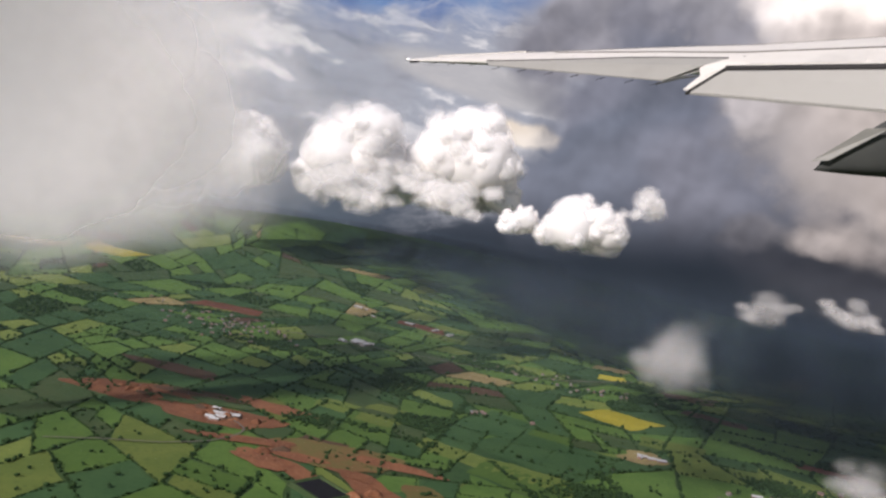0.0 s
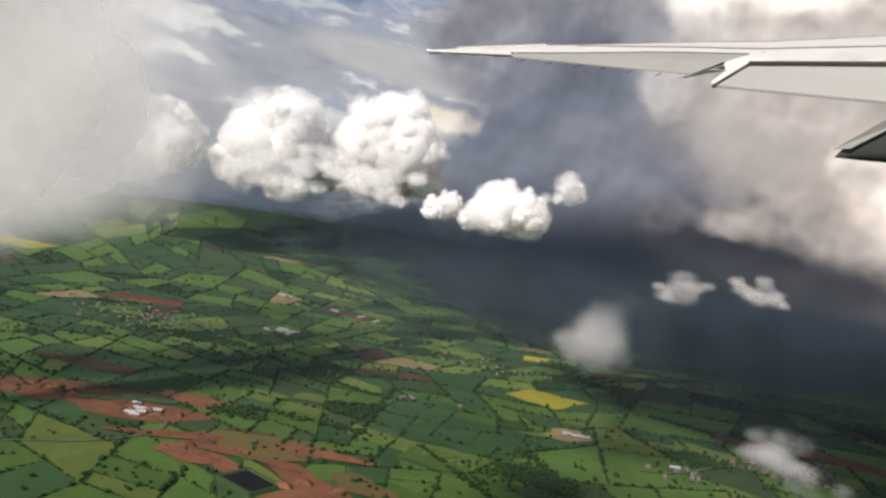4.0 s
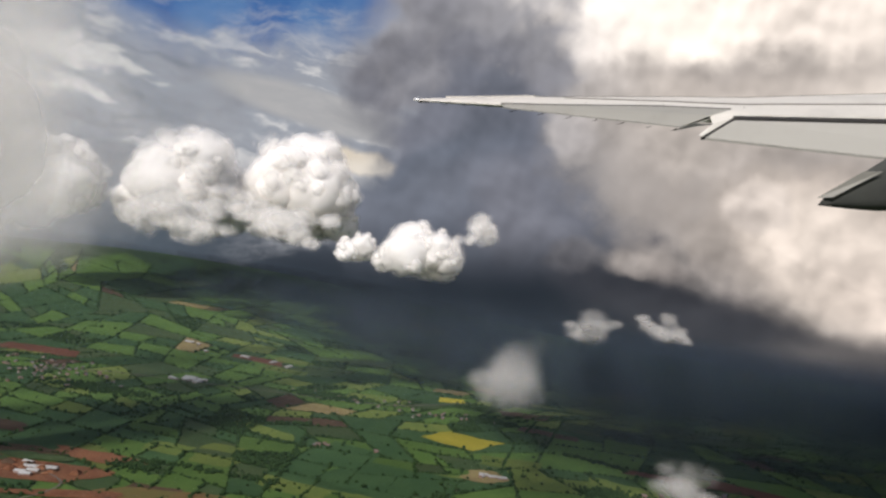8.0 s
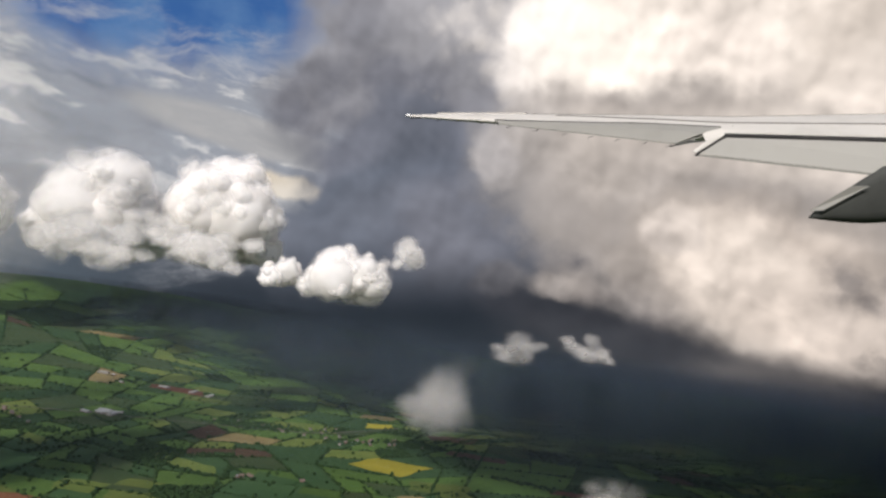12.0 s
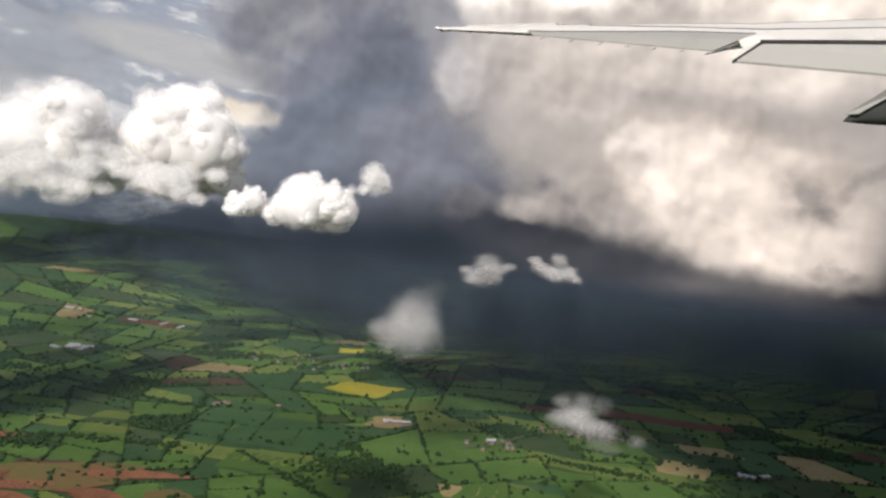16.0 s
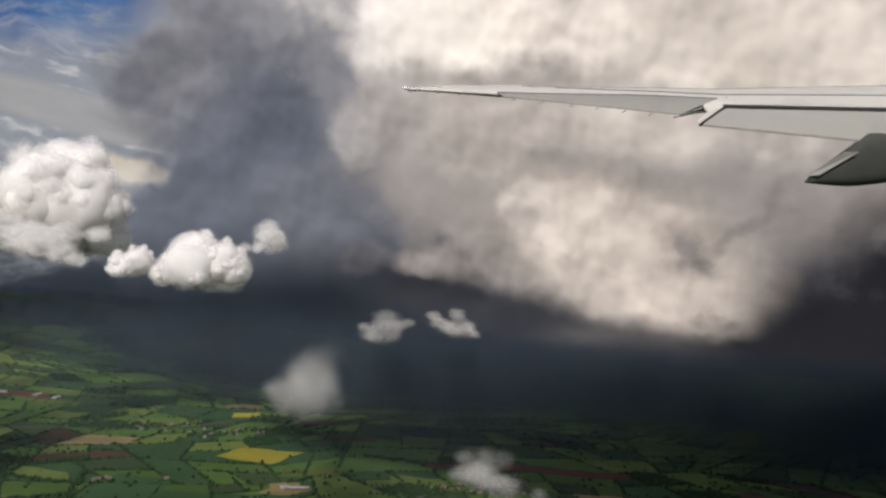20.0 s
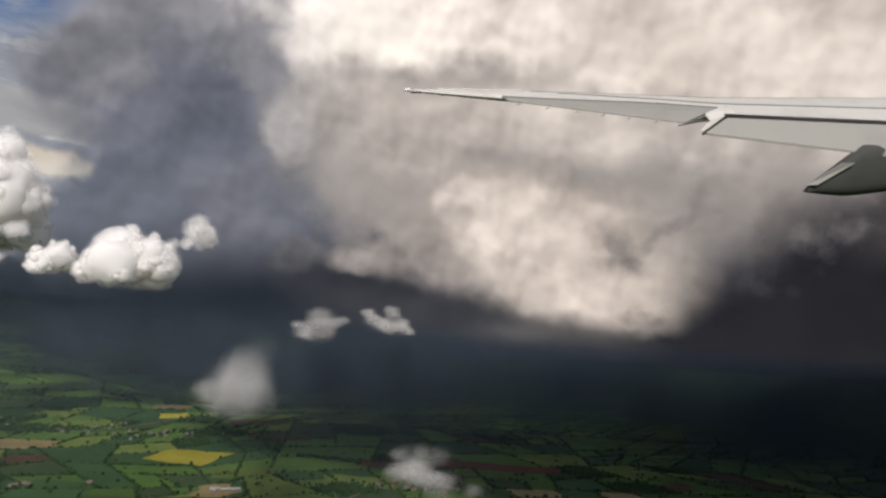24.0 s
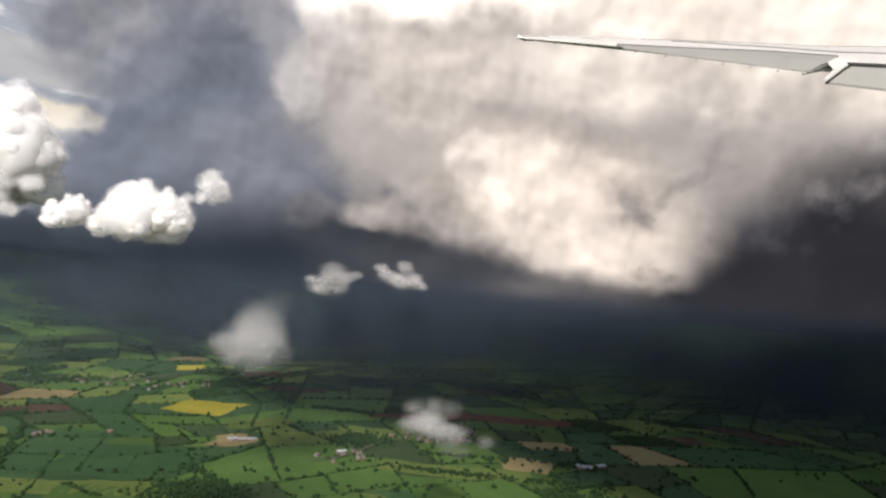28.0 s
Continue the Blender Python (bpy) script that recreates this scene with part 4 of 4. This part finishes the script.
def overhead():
    """Unseen clouds added high over the fields to throw patches of shadow on the land."""
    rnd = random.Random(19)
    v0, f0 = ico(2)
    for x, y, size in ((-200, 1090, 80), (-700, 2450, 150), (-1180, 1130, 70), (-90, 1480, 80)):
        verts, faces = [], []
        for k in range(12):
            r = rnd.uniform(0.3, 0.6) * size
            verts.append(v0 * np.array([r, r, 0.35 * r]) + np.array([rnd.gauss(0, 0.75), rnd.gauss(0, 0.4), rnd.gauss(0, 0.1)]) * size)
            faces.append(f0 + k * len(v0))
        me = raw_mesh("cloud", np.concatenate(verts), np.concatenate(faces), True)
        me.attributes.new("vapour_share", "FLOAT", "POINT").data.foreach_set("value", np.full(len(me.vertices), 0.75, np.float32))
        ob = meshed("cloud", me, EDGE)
        # set back towards the sun, so the added cloud shades x, y
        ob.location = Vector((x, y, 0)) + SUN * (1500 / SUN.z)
        tagged(ob, "small unseen cloud added high up to shade a patch of fields", "cloud", "clouds overhead")


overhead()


def rain():
    """Curtains of rain and painted shade under the storm, one behind another, that fade out upwards and towards their
    ends.
    """
    n = Nodes("rain_and_shade")
    p = n.coords("UV")
    sep = n.add("ShaderNodeSeparateXYZ")
    n.put(sep.inputs[0], p)
    u, v = sep.outputs[0], sep.outputs[1]
    shafts = n.noise(n.place(p, (0, 0), (0.06, 0.5), 0), 0.9, 4, 0.55)
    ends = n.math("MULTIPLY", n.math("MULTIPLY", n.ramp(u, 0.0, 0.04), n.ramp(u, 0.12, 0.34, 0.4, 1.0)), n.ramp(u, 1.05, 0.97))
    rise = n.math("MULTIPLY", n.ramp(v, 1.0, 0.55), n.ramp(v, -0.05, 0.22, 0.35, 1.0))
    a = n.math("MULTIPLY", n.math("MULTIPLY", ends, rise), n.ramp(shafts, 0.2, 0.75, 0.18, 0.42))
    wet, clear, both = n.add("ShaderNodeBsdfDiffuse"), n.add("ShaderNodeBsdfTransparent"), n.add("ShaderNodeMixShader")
    # near-black colour of the sheets also puts shade and haze over far land
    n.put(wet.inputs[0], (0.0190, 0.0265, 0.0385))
    n.put(both.inputs[0], a)
    n.tree.links.new(clear.outputs[0], both.inputs[1])
    n.tree.links.new(wet.outputs[0], both.inputs[2])
    n.tree.links.new(both.outputs[0], n.out.inputs[0])
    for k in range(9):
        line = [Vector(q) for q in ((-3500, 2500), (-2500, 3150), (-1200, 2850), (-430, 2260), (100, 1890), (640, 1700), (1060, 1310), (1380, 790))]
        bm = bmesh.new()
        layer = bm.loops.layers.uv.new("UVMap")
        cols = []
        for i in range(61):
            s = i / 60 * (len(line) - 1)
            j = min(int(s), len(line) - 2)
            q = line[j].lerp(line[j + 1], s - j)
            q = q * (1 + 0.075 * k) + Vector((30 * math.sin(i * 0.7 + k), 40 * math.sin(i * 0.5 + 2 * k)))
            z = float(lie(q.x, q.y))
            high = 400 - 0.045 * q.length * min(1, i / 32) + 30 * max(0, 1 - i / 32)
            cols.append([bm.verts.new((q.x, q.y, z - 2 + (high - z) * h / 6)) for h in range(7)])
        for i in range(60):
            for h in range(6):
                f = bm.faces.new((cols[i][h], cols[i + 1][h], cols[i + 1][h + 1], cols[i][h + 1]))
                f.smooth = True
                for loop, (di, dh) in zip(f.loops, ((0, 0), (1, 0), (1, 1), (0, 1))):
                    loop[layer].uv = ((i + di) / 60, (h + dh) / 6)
        ob = part("rain_shade_curtain", bm, n.mat)
        tagged(ob, "dark blue-grey curtain for rain and painted shade under the storm", "rain", "rain curtains under the storm")


rain()


def haze():
    """Thin pale sheets over the fields that imitate distance haze, one behind another."""
    n = Nodes("haze_tint")
    sep = n.add("ShaderNodeSeparateXYZ")
    n.put(sep.inputs[0], n.coords("UV"))
    u, v = sep.outputs[0], sep.outputs[1]
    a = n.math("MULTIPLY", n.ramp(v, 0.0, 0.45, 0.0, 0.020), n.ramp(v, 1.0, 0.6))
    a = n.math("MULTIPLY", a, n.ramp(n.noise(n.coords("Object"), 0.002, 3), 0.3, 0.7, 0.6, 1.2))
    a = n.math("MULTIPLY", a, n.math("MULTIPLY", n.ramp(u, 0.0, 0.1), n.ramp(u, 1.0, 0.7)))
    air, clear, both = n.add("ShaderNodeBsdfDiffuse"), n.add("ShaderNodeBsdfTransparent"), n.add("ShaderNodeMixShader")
    # bluish sheet colour stands in for aerial haze
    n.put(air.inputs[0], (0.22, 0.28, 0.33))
    n.put(both.inputs[0], a)
    n.tree.links.new(clear.outputs[0], both.inputs[1])
    n.tree.links.new(air.outputs[0], both.inputs[2])
    n.tree.links.new(both.outputs[0], n.out.inputs[0])
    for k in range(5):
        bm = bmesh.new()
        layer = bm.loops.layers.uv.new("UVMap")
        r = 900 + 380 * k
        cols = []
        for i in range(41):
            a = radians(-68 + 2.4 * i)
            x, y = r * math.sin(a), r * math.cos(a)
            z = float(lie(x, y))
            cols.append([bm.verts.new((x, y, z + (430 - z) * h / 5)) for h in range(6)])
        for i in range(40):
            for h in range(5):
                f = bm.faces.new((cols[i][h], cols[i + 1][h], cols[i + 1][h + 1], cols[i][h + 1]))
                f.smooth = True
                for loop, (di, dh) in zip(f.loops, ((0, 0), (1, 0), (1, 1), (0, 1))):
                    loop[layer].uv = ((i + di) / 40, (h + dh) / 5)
        tagged(part("haze_sheet", bm, n.mat), "thin bluish sheet that imitates haze over the fields", "haze", "veils of haze", "stuff")


haze()

# ---- the airliner's wing ----
# Frame of the wing: s along the trailing edge from the tip inwards, c towards the leading edge, n up.
TIP = Vector((-3.78, 22.52, 406.70))
AS = Vector((0.98089, -0.18780, -0.04459))
AN = Vector((-0.01833, -0.32063, 0.94703))
AC = AN.cross(AS)


def paint(name, colour, dirt, rough=0.35):
    n = Nodes(name)
    p = n.coords("Object")
    c = n.mix(n.ramp(n.noise(p, 0.7, 5, 0.6), 0.45, 0.8), colour, dirt)
    streak = n.noise(n.place(p, (0, 0), (6, 0.35), 0), 1.2, 4)
    c = n.mix(n.ramp(streak, 0.55, 0.8, 0, 0.35), c, dirt)
    return n.surface(c, rough, bump=n.noise(p, 3.0, 3), strength=0.05, distance=0.02)


WHITE = paint("wing_paint", (0.52, 0.50, 0.465), (0.42, 0.405, 0.375), 0.5)
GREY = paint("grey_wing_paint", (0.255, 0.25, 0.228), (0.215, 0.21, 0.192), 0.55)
DARK = paint("dark_seal_and_gap", (0.018, 0.017, 0.016), (0.035, 0.032, 0.028), 0.85)
SHADE = paint("shaded_fairing_paint", (0.055, 0.058, 0.053), (0.04, 0.042, 0.039), 0.9)
JOINT = paint("joint_sealant", (0.13, 0.12, 0.105), (0.09, 0.085, 0.075), 0.7)
GLASS = paint("light_lens", (0.85, 0.85, 0.85), (0.8, 0.8, 0.8), 0.1)

wing = tagged(new("airliner_wing"), "white and grey airliner wing with drooped flap", "wing")
wing.matrix_world = Matrix(((*[AS.x, AC.x, AN.x], TIP.x), (*[AS.y, AC.y, AN.y], TIP.y), (*[AS.z, AC.z, AN.z], TIP.z), (0, 0, 0, 1)))


def loft(sections, closed=True):
    """A skin over rings of equally many points, capped at both ends."""
    bm = bmesh.new()
    rings = [[bm.verts.new(p) for p in ring] for ring in sections]
    for a, b in zip(rings, rings[1:]):
        for i in range(len(a)):
            j = (i + 1) % len(a)
            f = bm.faces.new((a[i], a[j], b[j], b[i]))
            f.smooth = True
    bm.faces.new(rings[0][::-1])
    bm.faces.new(rings[-1])
    bmesh.ops.recalc_face_normals(bm, faces=bm.faces)
    return bm


def chord(s):
    return 0.25 + 0.44 * s


def thick(s):
    return 0.05 + 0.034 * s


def skin_n(s, k):
    """Height of the upper skin at the part k of the chord from the rear."""
    return 0.10 * min(1, s / 8) + 0.042 * max(0, s - 10) + thick(s) * math.sin(math.pi * k ** 0.85) * 0.8 + 0.10 * min(1, s / 2) * k


def box_section(s):
    """Ring round the fixed wing at s: upper skin from the rear to the nose, then the lower one back."""
    ks = [i / 12 for i in range(13)]
    up = [(s, k * chord(s), skin_n(s, k)) for k in ks]
    down = [(s, k * chord(s), -0.8 * thick(s) * math.sin(math.pi * min(1, k * 0.97 + 0.03)) - 0.006) for k in ks[::-1]]
    return up + down


def plate(points, depth, bevel=0.012):
    """A slab under a four-cornered patch, with eased edges."""
    bm = bmesh.new()
    vs = [bm.verts.new(p) for p in points]
    f = bm.faces.new(vs)
    got = bmesh.ops.extrude_face_region(bm, geom=[f])
    for v in got["geom"]:
        if isinstance(v, bmesh.types.BMVert):
            v.co.z -= depth
    bmesh.ops.recalc_face_normals(bm, faces=bm.faces)
    bmesh.ops.bevel(bm, geom=list(bm.edges), offset=bevel, segments=2, affect="EDGES")
    return bm


def strip(name, s0, s1, at, width, high, material, label):
    """A narrow band laid along the upper skin, at the part at(s) of the chord."""
    rings = []
    for i in range(41):
        s = s0 + (s1 - s0) * i / 40
        k = at(s)
        w = k + width / chord(s)
        up = [(s, k * chord(s), skin_n(s, k) + high), (s, w * chord(s), skin_n(s, w) + high)]
        rings.append(up + [(x, y, z - 0.05) for x, y, z in up[::-1]])
    part(name, loft(rings), material, wing, label)


def build_wing():
    ss = [0.0, 0.15, 0.5, 1, 2, 3, 4, 5, 6, 7, 8, 9, 10, 11, 12, 14, 16, 18, 20, 22, 24]
    part("wing_box", loft([box_section(s) for s in ss]), WHITE, wing, "white painted wing skin")
    # aileron
    rings = []
    for i in range(13):
        u = i / 12
        k = 0.10 * min(1, 1.6 * u)
        s, t = 3.0 + 6.8 * u, 3.1 + 6.25 * u
        top = Vector((s, k * chord(s), skin_n(s, k) + 0.012))
        mid = Vector((t, -0.02, skin_n(t, 0) + 0.004))
        end = Vector((3.2 + 5.4 * u, -0.18 - 0.32 * u, -0.03 - 0.19 * u))
        rings.append([top, mid, end, end - Vector((0, 0, 0.03)), mid - Vector((0, 0, 0.12)), top - Vector((0, 0, 0.05))])
    bm = loft(rings)
    for f in bm.faces:
        f.smooth = False
    part("aileron", bm, GREY, wing, "grey aileron")
    strip("hinge_line", 3.0, 9.8, lambda s: 0.10 * min(1, 1.6 * (s - 3) / 6.8) + 0.002, 0.05, 0.018, DARK, "dark hinge line of the aileron")
    # flap, lowered behind the slot
    part("flap", plate([(9.98, -0.14, 0.03), (24, -0.14, 0.62), (24, -1.12, -0.94), (9.2, -0.52, -0.47)], 0.07), GREY, wing, "grey lowered flap")
    # near-black strip stands in for the shade inside the slot
    part("flap_slot", plate([(9.9, 0.02, 0.125), (24, 0.02, 0.715), (24, -0.16, 0.62), (9.93, -0.16, 0.055)], 0.05), DARK, wing, "dark strip for the shaded slot above the flap")
    part("flap_edge", plate([(9.90, -0.13, 0.08), (9.99, -0.13, 0.08), (9.25, -0.55, -0.47), (9.17, -0.55, -0.47)], 0.08), DARK, wing, "dark rubber seal at the end of the flap")
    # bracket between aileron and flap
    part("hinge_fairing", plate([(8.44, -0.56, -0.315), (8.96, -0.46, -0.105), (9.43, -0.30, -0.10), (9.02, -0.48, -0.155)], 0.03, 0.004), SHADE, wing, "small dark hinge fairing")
    part("shroud_panel", plate([(9.30, -0.03, 0.075), (9.96, -0.03, 0.08), (9.22, -0.52, -0.42), (9.12, -0.52, -0.41), (9.42, -0.30, -0.11)], 0.03, 0.004), WHITE, wing, "white panel between aileron and flap")
    # outer slat
    rows = [(s, k * chord(s), skin_n(s, k) + 0.05) for s, k in ((0.9, 0.55), (3.72, 0.55), (3.72, 0.97), (0.9, 0.97))]
    part("slat", plate(rows, 0.09, 0.01), WHITE, wing, "raised leading-edge slat")
    # spoilers on the upper skin
    for i in range(4):
        a, b = 10.3 + i * 2.6, 12.8 + i * 2.6
        rows = [(s, k * chord(s), skin_n(s, k) + 0.012) for s, k in ((a, 0.02), (b, 0.02), (b, 0.16), (a, 0.16))]
        part("spoiler", plate(rows, 0.02, 0.004), WHITE, wing)
    # joint lines along the upper skin
    strip("skin_joint", 4.8, 23.8, lambda s: float(np.interp(s, (4.8, 6.9, 9.1, 12, 15, 24), (0.36, 0.26, 0.215, 0.19, 0.17, 0.17))), 0.10, 0.012, JOINT, "thin dark joint in the wing skin")
    strip("skin_joint", 3.9, 23.8, lambda s: 0.52, 0.12, 0.010, JOINT, "thin dark joint in the wing skin")
    for s in (5.6, 7.9, 10.1, 12.9, 15.4, 18.2, 20.8):
        rows = [(s + d, k * chord(s), skin_n(s, k) + 0.008) for k, d in ((0.14, 0), (0.14, 0.035), (0.5, 0.035), (0.5, 0))]
        part("skin_joint", plate(rows, 0.012, 0.002), JOINT, wing, "thin dark joint in the wing skin")
    # flap track fairing
    rings = []
    for i in range(17):
        u = i / 16
        top = -1.60 + 1.22 * min(1, u / 0.26)
        bottom = -1.93 - 0.08 * math.sin(math.pi * min(1, u * 2)) + 0.45 * max(0, u - 0.25)
        w = 0.10 + 0.30 * math.sin(math.pi * min(0.5, u * 1.2))
        s, c = 12.42 + 5.6 * u, -1.05 + 1.8 * u
        mid, half = (top + bottom) / 2, (top - bottom) / 2
        rings.append([(s + 0.12 * math.sin(t), c + w * math.cos(t), mid + half * math.copysign(abs(math.sin(t)) ** 0.6, math.sin(t))) for t in [j * math.pi / 10 for j in range(20)]])
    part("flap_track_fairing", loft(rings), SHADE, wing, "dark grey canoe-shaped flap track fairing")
    # sunlit face put on as a pale plate; the body's dark paint holds its shade
    part("lit_fairing_plate", plate([(12.27, -1.20, -1.70), (13.20, -1.14, -0.94), (13.62, -1.08, -0.91), (12.62, -1.22, -1.64)], 0.02, 0.004), GREY, wing, "pale plate for the sunlit upper face of the fairing")
    # lamp at the tip and the rods along the trailing edge
    bm = bmesh.new()
    bmesh.ops.create_uvsphere(bm, u_segments=12, v_segments=8, radius=0.06, matrix=Matrix.Translation((0.0, 0.02, 0.02)) @ Matrix.Diagonal((1.6, 1, 0.8, 1)))
    part("tip_light", bm, GLASS, wing, "clear lamp at the wing tip")
    part("tip_trim", plate([(0.08, -0.03, -0.005), (0.5, -0.03, 0.005), (0.5, -0.05, -0.02), (0.12, -0.07, -0.05)], 0.03, 0.004), DARK, wing, "dark trim at the wing tip")
    for s in (1.2, 1.9, 2.7, 3.6, 4.5, 5.4, 6.2, 7.0, 7.8, 8.5):
        back = -0.05 if s < 3.2 else -0.18 - (s - 3.3) * 0.06
        low = -0.03 if s < 3.2 else -0.08 - (s - 3.3) * 0.04
        bm = bmesh.new()
        bmesh.ops.create_cone(bm, segments=6, radius1=0.012, radius2=0.006, depth=0.28, cap_ends=True,
                              matrix=Matrix.Translation((s - 0.06, back - 0.12, low - 0.02)) @ Matrix.Rotation(radians(100), 4, "X") @ Matrix.Rotation(radians(-25), 4, "Y"))
        part("discharge_rod", bm, DARK, wing)


build_wing()
